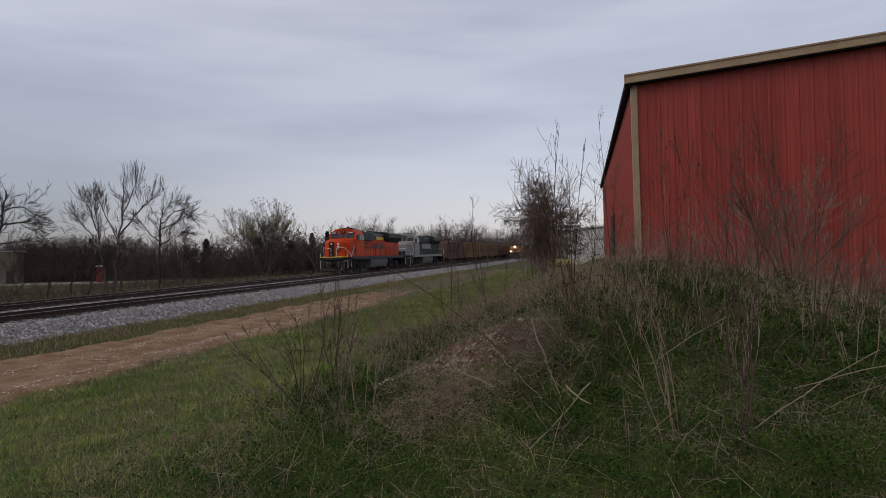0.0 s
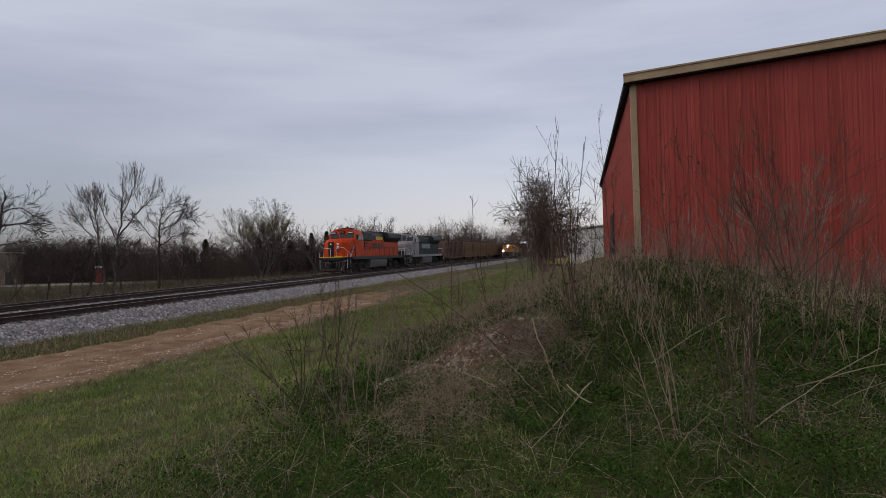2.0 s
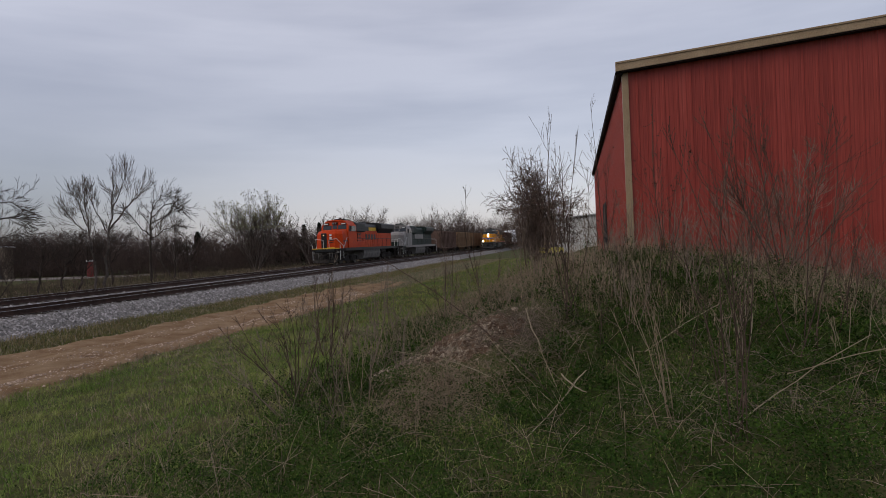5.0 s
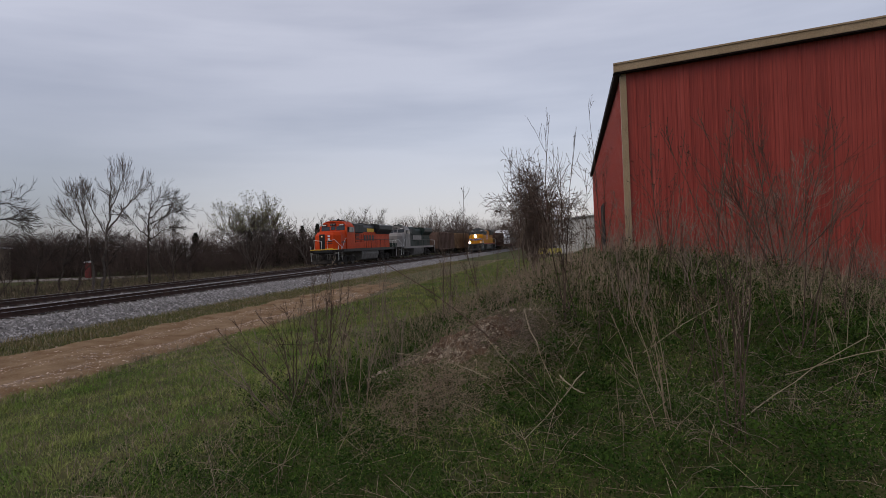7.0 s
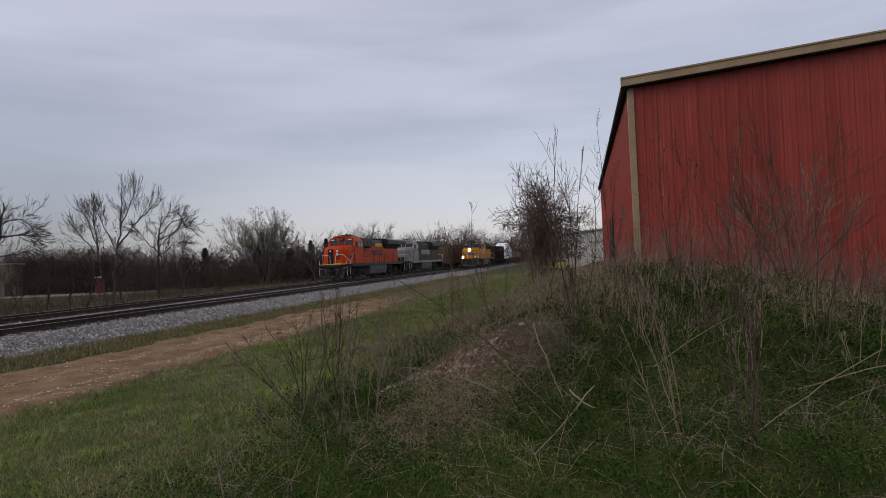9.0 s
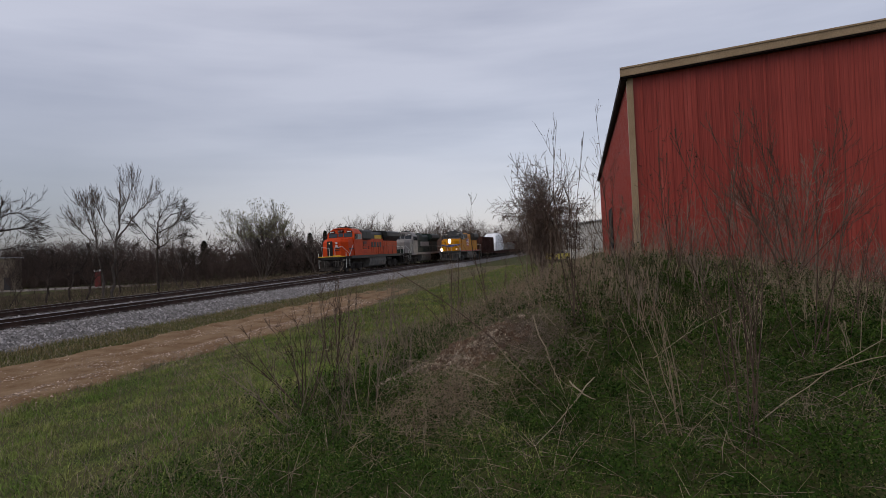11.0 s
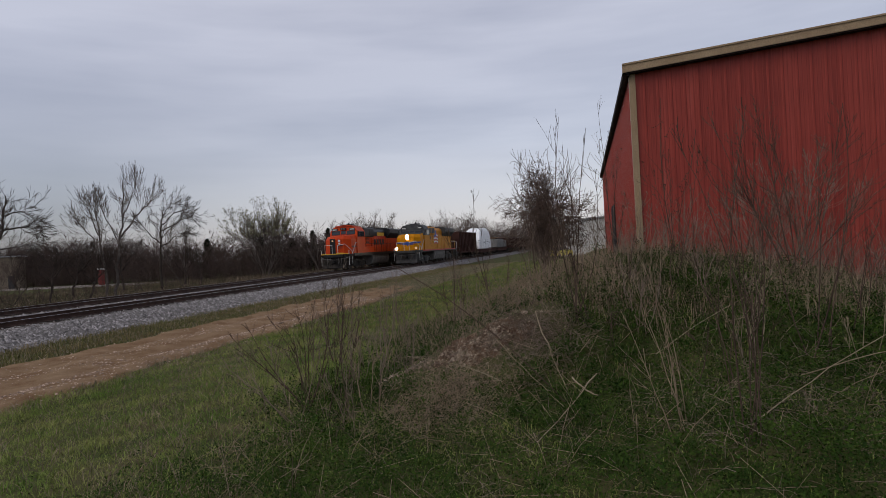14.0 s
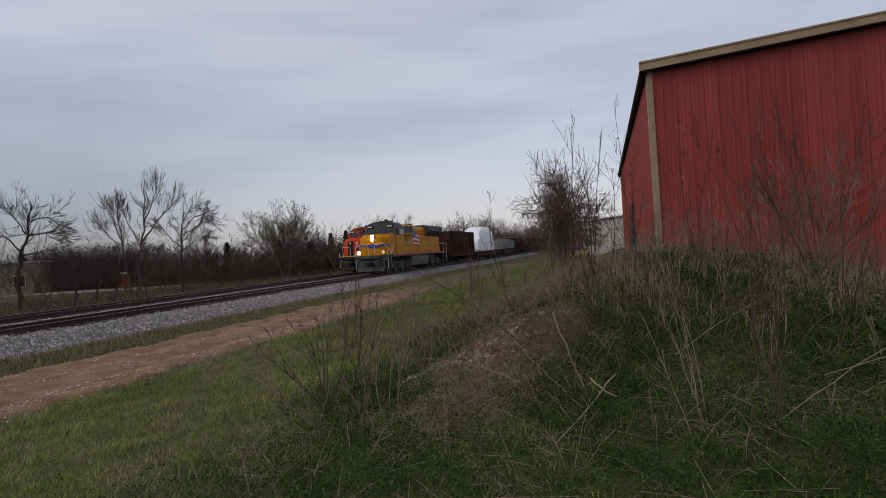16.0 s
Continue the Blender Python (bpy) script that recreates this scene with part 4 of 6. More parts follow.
# the standing train on the far track
FAR = TRACKS[1]
locomotive("orange diesel locomotive with a black upper hood, standing", "standing train", ORANGE, BLACK, BLACK, STRIPE, RAILING, "orange", pose(FAR, 58.9, 0))
locomotive("silver and dark green diesel locomotive behind an orange one", "standing train", SILVER, GREEN, GREEN, STRIPE, RAILING, "silver", pose(FAR, 82.2, 0))
y = 106.2
first = open_car("hopper_car", "rust-brown open hopper car of a standing train", "standing train", RUST, pose(FAR, y, 0), 3.75, 15.8, slope=True)
# tan copies stand for brown cars lit by the rolling train's headlights
second = open_car("hopper_car", "brown open hopper car of a standing train, coloured tan as lit by headlights", "standing train", HEADLIT_CAR, pose(FAR, y + 16.6, 0), 3.75, 15.8, slope=True)
for j in range(2, 15):
    copy_thing(second if j in (2, 3, 5, 8) else first, pose(FAR, y + 16.6 * j, 0))

# the rolling train on the near track: (vehicle, distance behind the front)
TRAIN = []
g = "rolling train"
TRAIN.append((locomotive("yellow and grey diesel locomotive with lit headlights, rolling", g, YELLOW, YELLOW, LOCO_GREY, FLAG_RED, RAILING, "yellow", pose(TRACKS[0], 180, 0), True), 0.0))
TRAIN.append((open_car("gondola_car", "dark rust-red high-sided gondola behind the yellow locomotive", g, DARK_CAR, pose(TRACKS[0], 203, 0), 3.85, 15.4, True), 23.0))
fc = flat_car("dark flat car carrying a white wrapped load", g, pose(TRACKS[0], 220, 0), 24.0, True)
TRAIN.append((fc, 39.2))
load = thing("wrapped_load", "tall load in white shrink wrap on a flat car", "wrapped load", g, pose(TRACKS[0], 220, 0))
wrap = bmesh.new()
hull(wrap, [(s * x, y, z) for s in (-1, 1) for x, y, z in ((1.5, 2.2, 1.21), (1.5, 16.2, 1.21), (1.5, 2.5, 2.6), (1.5, 16.0, 3.0), (1.42, 4.4, 4.2), (1.42, 14.6, 4.5), (1.05, 7.2, 5.0), (1.05, 12.8, 5.1))])
bmesh.ops.bevel(wrap, geom=wrap.edges[:], offset=0.12, segments=3, affect="EDGES")
part("wrapping", wrap, WRAP, load, smooth=False)
for q in range(5):
    part("lashing", box(bmesh.new(), 1.505, 1.52, 3.4 + 2.9 * q, 3.47 + 2.9 * q, 1.21, 2.9), LOCO_GREY, load)
for q, (ya, za) in enumerate(((7.0, 2.3), (11.0, 2.45), (13.4, 2.3))):
    part("wrap_print", box(bmesh.new(), 1.504, 1.512, ya, ya + 1.6, za, za + 0.14), LOCO_GREY, load)
TRAIN.append((load, 39.2))
f2 = flat_car("dark flat car carrying grey crates", g, pose(TRACKS[0], 245, 0), 18.0, True)
TRAIN.append((f2, 64.0))
for yy, ln, hh in ((1.2, 4.6, 2.9), (6.4, 5.2, 3.1), (12.2, 4.4, 2.8)):
    c = thing("crate", "grey weathered crate on a flat car", "crate", "crates on the flat car", pose(TRACKS[0], 245, 0))
    part("body", box(bmesh.new(), -1.35, 1.35, yy, yy + ln, 1.32, hh, 0.03), CRATE, c)
    for s in (-1, 1):
        for q in range(4):
            part("batten", box(bmesh.new(), s * 1.375 - 0.025, s * 1.375 + 0.025, yy + 0.1 + (ln - 0.3) * q / 3, yy + 0.2 + (ln - 0.3) * q / 3, 1.33, hh - 0.02), CRATE, c)
    part("skid", box(bmesh.new(), -1.2, 1.2, yy + 0.3, yy + ln - 0.3, 1.2, 1.319), TIE, c)
    TRAIN.append((c, 64.0))
gc = open_car("gondola_car", "dark rust-red gondola car of a rolling train", g, DARK_CAR, pose(TRACKS[0], 264, 0), 3.3, 15.4)
TRAIN.append((gc, 82.8))
for j in range(1, 8):
    TRAIN.append((copy_thing(gc, pose(TRACKS[0], 264 + 16.2 * j, 0)), 82.8 + 16.2 * j))

# ---- plants ----
def sticks(P, Q, r0, r1):
    """Vertices and quads of many straight three-sided sticks from P to Q."""
    P, Q = np.asarray(P, float), np.asarray(Q, float)
    n = len(P)
    d = Q - P
    d /= np.linalg.norm(d, axis=1)[:, None] + 1e-9
    a = np.cross(d, np.array((0.37, 0.81, 0.45)))
    a /= np.linalg.norm(a, axis=1)[:, None] + 1e-9
    b = np.cross(d, a)
    r0, r1 = np.broadcast_to(r0, n), np.broadcast_to(r1, n)
    rings = []
    for base, r in ((P, r0), (Q, r1)):
        for k in range(3):
            t = 2 * math.pi * k / 3
            rings.append(base + (math.cos(t) * a + math.sin(t) * b) * r[:, None])
    V = np.stack(rings, 1).reshape(-1, 3)
    f = np.array([(0, 1, 4, 3), (1, 2, 5, 4), (2, 0, 3, 5)])
    return V, (f[None] + (np.arange(n) * 6)[:, None, None]).reshape(-1, 4)


def joined(pieces):
    V, F, k = [], [], 0
    for v, f in pieces:
        V.append(v)
        F.append(f + k)
        k += len(v)
    return np.concatenate(V), np.concatenate(F)


def saplings(rng, roots, tall, twigs, thick, fork=0.35, lean=0.12, droop=0.0, low=0.18, core=0.004, stem=0.30):
    """Bare young trees: a bent stem, twigs that rise from it and finer twigs on those, all as sticks."""
    n = len(roots)
    tall = np.broadcast_to(tall, n)
    roots = np.asarray(roots, float)
    tilt = rng.normal(0, lean, (n, 2))
    def on_stem(i, s):
        h = tall[i] * s
        return roots[i] + np.stack([tilt[i, 0] * h * (0.4 + 0.6 * s), tilt[i, 1] * h * (0.4 + 0.6 * s), h], -1)
    idx = np.arange(n)
    out = []
    cuts = np.linspace(0, 1, 4)
    for a, b in zip(cuts, cuts[1:]):
        out.append(sticks(on_stem(idx, np.full(n, a)), on_stem(idx, np.full(n, b)), thick * tall * (1.05 - a) * stem + core, thick * tall * (1.05 - b) * stem + core))
    i = np.repeat(idx, twigs)
    s = rng.uniform(low, 0.98, len(i))
    p = on_stem(i, s)
    az = rng.uniform(0, 2 * math.pi, len(i))
    ln = tall[i] * fork * (1.15 - 0.8 * s) * rng.uniform(0.5, 1.2, len(i))
    el = rng.uniform(0.35, 1.15, len(i)) - droop
    q = p + np.stack([np.cos(az) * np.cos(el), np.sin(az) * np.cos(el), np.sin(el)], -1) * ln[:, None]
    out.append(sticks(p, q, thick * 0.28 * tall[i] * 0.5, thick * 0.10 * tall[i] * 0.5))
    j = np.repeat(np.arange(len(i)), 2)
    u = rng.uniform(0.3, 1.0, len(j))
    p2 = p[j] * (1 - u)[:, None] + q[j] * u[:, None]
    az2 = az[j] + rng.normal(0, 0.8, len(j))
    el2 = np.clip(el[j] + rng.normal(0.15, 0.4, len(j)), -0.3, 1.5)
    q2 = p2 + np.stack([np.cos(az2) * np.cos(el2), np.sin(az2) * np.cos(el2), np.sin(el2)], -1) * (ln[j] * rng.uniform(0.3, 0.7, len(j)))[:, None]
    out.append(sticks(p2, q2, thick * 0.12 * tall[i][j] * 0.5, thick * 0.06 * tall[i][j] * 0.5))
    return joined(out)


def along(line, s):
    line = np.asarray(line, float)
    seg = np.linalg.norm(np.diff(line, axis=0), axis=1)
    c = np.concatenate([[0], np.cumsum(seg)])
    x = np.interp(s * c[-1], c, line[:, 0])
    y = np.interp(s * c[-1], c, line[:, 1])
    return x, y, c[-1]


def wood(name, line, count, depth, tall, twigs, thick, material, label, seed, low=0.18, category="woodland", fork=0.35, droop=0.0):
    rng = np.random.default_rng(seed)
    x, y, _ = along(line, rng.uniform(0, 1, count))
    x, y = x + rng.uniform(-depth, depth, count), y + rng.uniform(-depth, depth, count)
    wave = 1 + 0.14 * np.sin(x * 0.13 + y * 0.21) + 0.10 * np.sin(x * 0.37 - y * 0.29 + 1)
    h = rng.uniform(tall[0], tall[1], count) * wave
    V, F = saplings(rng, np.stack([x, y, height(x, y) - 0.05], -1), h, twigs, thick, fork=fork, low=low, lean=0.27, droop=droop, stem=0.15)
    return tagged(new(name, raw(name, V, F, material)), label, category, kind="stuff")


EDGE = [(-180, 112), (-112, 99), (-80, 92), (-56, 89), (-45, 103), (-42.5, 140), (-41, 220), (-40, 330)]
wood("wood_edge", EDGE[1:6], 950, 5.0, (4.3, 6.8), 34, 0.029, BRUSH, "dense leafless red-brown thicket across the tracks", 11, low=0.08, fork=0.42, droop=0.15)
wood("wood_undergrowth", EDGE[1:6], 560, 4.0, (2.4, 4.8), 18, 0.075, BRUSH, "tangled brown undergrowth at the foot of the thicket", 12, low=0.05, fork=0.5, droop=0.4)
wood("far_wood", [(-190, 150), (-100, 140), (-62, 150), (-54, 240), (-50, 420), (-20, 520), (25, 480), (60, 400)], 230, 10.0, (7.5, 11), 22, 0.040, BRUSH_FAR, "grey leafless trees in the distance", 13)
wood("line_wood", [(-44, 106), (-43, 170), (-42, 250), (-41, 340)], 600, 3.5, (6.0, 9.0), 34, 0.023, BRUSH_FAR, "grey leafless trees behind the standing train", 17)
wood("far_line_wood", [(-46, 190), (-43, 300), (-36, 420), (-22, 520)], 280, 6.0, (9.5, 14.0), 30, 0.022, BRUSH_FAR, "tall grey leafless trees far along the line", 19)
wood("near_thicket", [(-46, 30), (-46, 50), (-45, 66), (-45, 96)], 150, 4.0, (3.4, 5.4), 40, 0.016, BRUSH, "leafless red-brown thicket with bare stems beyond the tracks", 18, low=0.36, fork=0.42)
wood("right_wood", [(-9, 150), (-8, 230), (-10, 330), (-6, 420)], 260, 4.0, (5, 8), 20, 0.035, BRUSH_FAR, "grey leafless trees beside the line in the distance", 14)
wood("track_brush", [(-34, 14), (-37, 45), (-39, 62), (-39, 95)], 620, 4.6, (1.0, 3.0), 12, 0.013, BRUSH, "thin leafless brush along the far side of the tracks", 15, category="brush")
wood("bank_weeds", [(-32, 10), (-34.5, 60), (-36, 100)], 1500, 3.4, (0.35, 0.95), 3, 0.035, DEAD, "dry brown weeds on the bank beyond the tracks", 16, category="weeds")


def bare_tree(label, x, y, tall, stems, seed, material, spread=0.5, depth=5, first=0.34, buds=0, up=0.12, fan=0.25, radius=0.14, split=(2, 4), shrink=0.72):
    rng = np.random.default_rng(seed)
    z = float(height(x, y)) - 0.1
    t = thing("bare_tree", label, "tree", "trees across the tracks", pose(x, y, z))
    trunk, crown = [], []
    for s in range(stems):
        lines = []
        a = 2 * math.pi * s / max(1, stems) + rng.uniform(-0.5, 0.5)
        f = 0 if stems == 1 else fan
        grow(rng, (0.12 * math.cos(a) * (stems > 1), 0.12 * math.sin(a) * (stems > 1), 0), (f * math.cos(a), f * math.sin(a), 1), tall * first, radius, depth, spread, lines, bend=0.16, split=split, shrink=shrink, up=up, least=0.012)
        trunk += [l for l in lines if l[2] >= depth - 1]
        crown += [l for l in lines if l[2] < depth - 1]
    top = max(max(p[2] for p in l[0]) for l in crown)
    k = tall / top
    def sized(lines):
        return [([p * k for p in l[0]], l[1], l[2]) for l in lines]
    V, F = tubes(sized(trunk), 6)
    part("trunk", raw("trunk", V, F, material, True), material, t)
    V, F = tubes(sized(crown), 3)
    part("crown", raw("crown", V, F, material), material, t)
    if buds:
        ends = np.array([l[0][-1] * k for l in crown if l[2] == 0 and l[0][-1][2] * k > 0.52 * tall])
        ends = ends[rng.integers(0, len(ends), buds)] + rng.normal(0, 0.09, (buds, 3))
        part("leaf_bud_haze", leaves_mesh("leaf_bud_haze", ends, 0.15, rng, BUD), BUD, t, "pale green spring buds")
    return t


def leaves_mesh(name, P, size, rng, material, flat=0.0, pitch=None):
    """Small folded leaves, two triangles each, turned at random."""
    n = len(P)
    a = rng.uniform(0, 2 * math.pi, n)
    e = rng.uniform(-0.5, 1.1, n) if pitch is None else rng.normal(pitch, 0.45, n)
    s = size * rng.uniform(0.55, 1.35, n)
    d = np.stack([np.cos(a) * np.cos(e), np.sin(a) * np.cos(e), np.sin(e)], -1)
    w = np.cross(d, (0, 0, 1.0)) + rng.normal(0, 0.25, (n, 3))
    w /= np.linalg.norm(w, axis=1)[:, None] + 1e-9
    up = np.cross(w, d)
    V = np.stack([P, P + (d * 0.45 + w * 0.29 + up * 0.10) * s[:, None], P + d * s[:, None], P + (d * 0.45 - w * 0.29 + up * 0.10) * s[:, None]], 1)
    f = np.array([(0, 1, 2), (0, 2, 3)])
    F = (f[None] + (np.arange(n) * 4)[:, None, None]).reshape(-1, 3)
    return raw(name, V.reshape(-1, 3), F, material)


def limb_tree(label, x, y, limbs, seed, material, twigs=26, reach=1.5, fine=0.30, up=0.12, least=0.015, size=0.84):
    """A bare tree on drawn limbs, each a radius and a line of (across, along the view, up); finer branches grow from them."""
    rng = np.random.default_rng(seed)
    z = float(height(x, y)) - 0.1
    a = math.atan2(-x, y)
    t = thing("bare_tree", label, "tree", "trees across the tracks", pose(x, y, z, 0, 0, math.degrees(a)))
    trunk, crown = [], []
    for radius, line in limbs:
        line = np.array(line, float) * size
        s = np.linspace(0, len(line) - 1, 4 * len(line) - 3)
        pts = np.stack([np.interp(s, np.arange(len(line)), line[:, k]) for k in range(3)], -1)
        pts[1:-1] = (pts[:-2] + 2 * pts[1:-1] + pts[2:]) / 4
        pts[1:] += rng.normal(0, 0.06, (len(pts) - 1, 3))
        n = len(pts)
        trunk.append((list(pts), list(np.linspace(radius, max(least, radius * 0.22), n)), 1))
        for k in range(twigs):
            u = rng.uniform(0.22, 1.0) ** 0.8
            if line[0][2] < 0.5 and u * line[-1][2] < 4.0:
                u = rng.uniform(0.5, 1.0)
            i = min(n - 2, int(u * (n - 1)))
            q = pts[i] + (pts[i + 1] - pts[i]) * (u * (n - 1) - i)
            d = pts[i + 1] - pts[i]
            d = d / (np.linalg.norm(d) + 1e-9) + rng.normal(0, 0.62, 3) + np.array((0, 0, up))
            grow(rng, q, d, reach * rng.uniform(0.5, 1.25) * (1.25 - 0.6 * u), max(least, radius * fine * (1.1 - 0.6 * u)), 2, 0.5, crown, bend=0.09, split=(2, 4), shrink=0.72, up=up * 0.6, least=least)
    V, F = tubes(trunk, 6)
    part("trunk", raw("trunk", V, F, material, True), material, t)
    V, F = tubes(crown, 3)
    part("crown", raw("crown", V, F, material), material, t)
    return t


limb_tree("large leafless tree with a leaning dark trunk and swept limbs", -45.2, 40.3, [
    (0.19, [(0, 0, 0), (0.1, 0.2, 3.2), (0.45, 0.1, 5.9), (1.0, 0, 7.2), (1.2, 0.3, 9.0), (1.4, 0.2, 10.6)]),
    (0.09, [(1.0, 0, 7.2), (2.4, -0.4, 7.6), (4.1, -0.5, 7.4)]), (0.08, [(0.4, 0.1, 5.4), (2.0, 0.6, 5.8), (3.4, 0.7, 5.8)]),
    (0.07, [(1.2, 0.3, 8.6), (2.6, 0.8, 9.2), (3.7, 1.0, 8.2)]), (0.08, [(0.4, 0, 5.8), (-0.9, -0.5, 7.4), (-2.0, -0.8, 6.6)]),
    (0.07, [(1.0, 0, 7.4), (0.1, 0.6, 8.8), (-0.6, 1.0, 10.0)])], 21, BARK_DARK, 22, 1.25, 0.26, up=0.05, least=0.011)
limb_tree("tall leafless tree with two slender pale trunks", -40.0, 47.0, [
    (0.12, [(-0.55, 0, 0), (-0.45, 0.1, 2.7), (-0.9, 0.2, 5.4), (-1.0, 0.1, 7.6), (-1.2, 0, 10.0)]),
    (0.06, [(-0.9, 0.2, 5.2), (-2.0, 0.4, 7.0), (-3.2, 0.5, 8.6)]), (0.05, [(-1.0, 0.2, 6.5), (-1.5, -0.4, 8.2), (-1.8, -0.6, 9.6)]),
    (0.14, [(0.25, 0.3, 0), (0.55, 0.2, 3.2), (0.9, 0.1, 5.9), (1.35, 0.2, 8.9), (1.5, 0.2, 12.4)]),
    (0.09, [(1.0, 0.1, 6.2), (2.5, -0.3, 8.4), (3.6, -0.5, 9.5), (4.9, -0.6, 10.5)]), (0.06, [(0.8, 0.1, 5.7), (-0.2, 0.7, 8.0), (-0.8, 0.9, 10.2)]),
    (0.06, [(1.2, 0.2, 8.0), (2.2, 0.6, 10.4), (2.7, 0.8, 12.0)])], 34, BARK_PALE, 22, 1.2, 0.24, up=0.30, least=0.010)
limb_tree("crooked leafless tree with dense dark twigs", -39.3, 52.6, [
    (0.14, [(0, 0, 0), (-0.1, 0.1, 3.0), (0.05, 0, 5.5), (0.2, 0.1, 8.2), (0.7, 0.2, 9.6)]),
    (0.07, [(0.2, 0, 7.6), (1.6, -0.3, 9.0), (2.8, -0.4, 9.2), (4.1, -0.5, 8.0)]), (0.07, [(0.1, 0, 6.9), (1.8, 0.5, 7.8), (3.5, 0.7, 8.6)]),
    (0.06, [(0, 0, 5.6), (-1.3, 0.4, 7.0), (-2.1, 0.6, 8.2)]), (0.06, [(0.4, 0.1, 8.6), (1.4, 0.5, 10.2), (2.6, 0.7, 9.8)]),
    (0.06, [(0, 0, 5.0), (1.4, -0.5, 6.2), (2.8, -0.8, 6.6)])], 33, BARK_DARK, 22, 1.1, 0.28, up=0.05, least=0.011)
for seed, tx, ty, tall, lean in ((81, -41.2, 41.5, 4.6, 0.9), (82, -41.6, 44.2, 5.2, 1.3), (83, -41.0, 45.6, 4.0, 1.2), (84, -40.9, 49.4, 5.4, -0.3), (85, -40.4, 57.6, 4.4, 0.5), (86, -40.2, 60.3, 4.8, -0.5)):
    limb_tree("small leafless tree with a leaning dark stem beyond the tracks", tx, ty, [
        (0.10, [(0, 0, 0), (lean * 0.3, 0.1, tall * 0.35), (lean * 0.6, 0.1, tall * 0.65), (lean, 0, tall)]),
        (0.05, [(lean * 0.3, 0.1, tall * 0.4), (lean * 0.3 - 0.8, 0.3, tall * 0.65), (lean * 0.3 - 1.3, 0.4, tall * 0.95)]),
        (0.05, [(lean * 0.35, 0.1, tall * 0.5), (lean * 0.5 + 0.9, -0.2, tall * 0.75), (lean * 0.5 + 1.5, -0.3, tall)])], seed, BARK_DARK, 14, 0.85, 0.3, up=0.1, least=0.009)
bare_tree("broad many-stemmed tree with pale green buds", -39.7, 73.2, 10.6, 13, 24, BARK_PALE, 0.34, 4, 0.36, buds=10000, up=0.13, fan=0.5, split=(3, 4), radius=0.045)
bare_tree("slender leafless tree behind the orange locomotive", -40.5, 92.0, 8.6, 3, 25, BARK_PALE, 0.4, 4, 0.36, fan=0.35, radius=0.08)
bare_tree("slender leafless tree at the edge of the thicket", -42.0, 60.0, 8.2, 3, 26, BARK_PALE, 0.4, 4, 0.36, fan=0.3, radius=0.07)
bare_tree("leafless tree with a leaning dark trunk", -40.6, 37.5, 6.2, 2, 27, BARK_DARK, 0.5, 4, 0.4, fan=0.35, radius=0.045)
bare_tree("broad leafless tree behind the standing train", -41.0, 118.0, 11.0, 5, 28, BARK_PALE, 0.4, 4, 0.38, fan=0.5, radius=0.10, buds=700)
bare_tree("leafless tree behind the freight cars", -40.0, 172.0, 13.0, 3, 29, BARK_PALE, 0.45, 4, 0.38, fan=0.4, radius=0.12)
bare_tree("leafless tree far along the line", -38.0, 235.0, 14.5, 3, 30, BARK_PALE, 0.45, 4, 0.38, fan=0.4, radius=0.13)


def cedar(x, y, tall, wide, seed):
    rng = np.random.default_rng(seed)
    t = thing("evergreen_tree", "dark green evergreen tree among bare thicket", "tree", "evergreens in the thicket", pose(x, y, float(height(x, y))))
    part("trunk", rod(bmesh.new(), (0, 0, -0.1), (0, 0, tall * 0.9), 0.12, 0.03), BARK_DARK, t)
    n = 2600
    s = rng.uniform(0.08, 1, n) ** 0.8
    r = wide * (1.02 - s) ** 0.75 * np.sqrt(rng.uniform(0.15, 1, n)) * (0.8 + 0.3 * np.sin(s * 23))
    a = rng.uniform(0, 2 * math.pi, n)
    part("foliage", leaves_mesh("foliage", np.stack([r * np.cos(a), r * np.sin(a), s * tall], -1), 0.34, rng, CEDAR), CEDAR, t)


for j, (x, y, h, w) in enumerate(((-60, 92, 6.2, 1.7), (-51, 93, 6.2, 1.5), (-45.5, 101, 6.8, 1.4), (-44.0, 104.0, 7.1, 1.3), (-118, 96, 8.5, 4.2), (-104, 94, 6.5, 3.2), (-47.5, 97, 5.6, 2.4), (-50.0, 95, 5.2, 2.4), (-46.0, 99, 5.0, 2.0))):
    cedar(x, y, h, w, 40 + j)


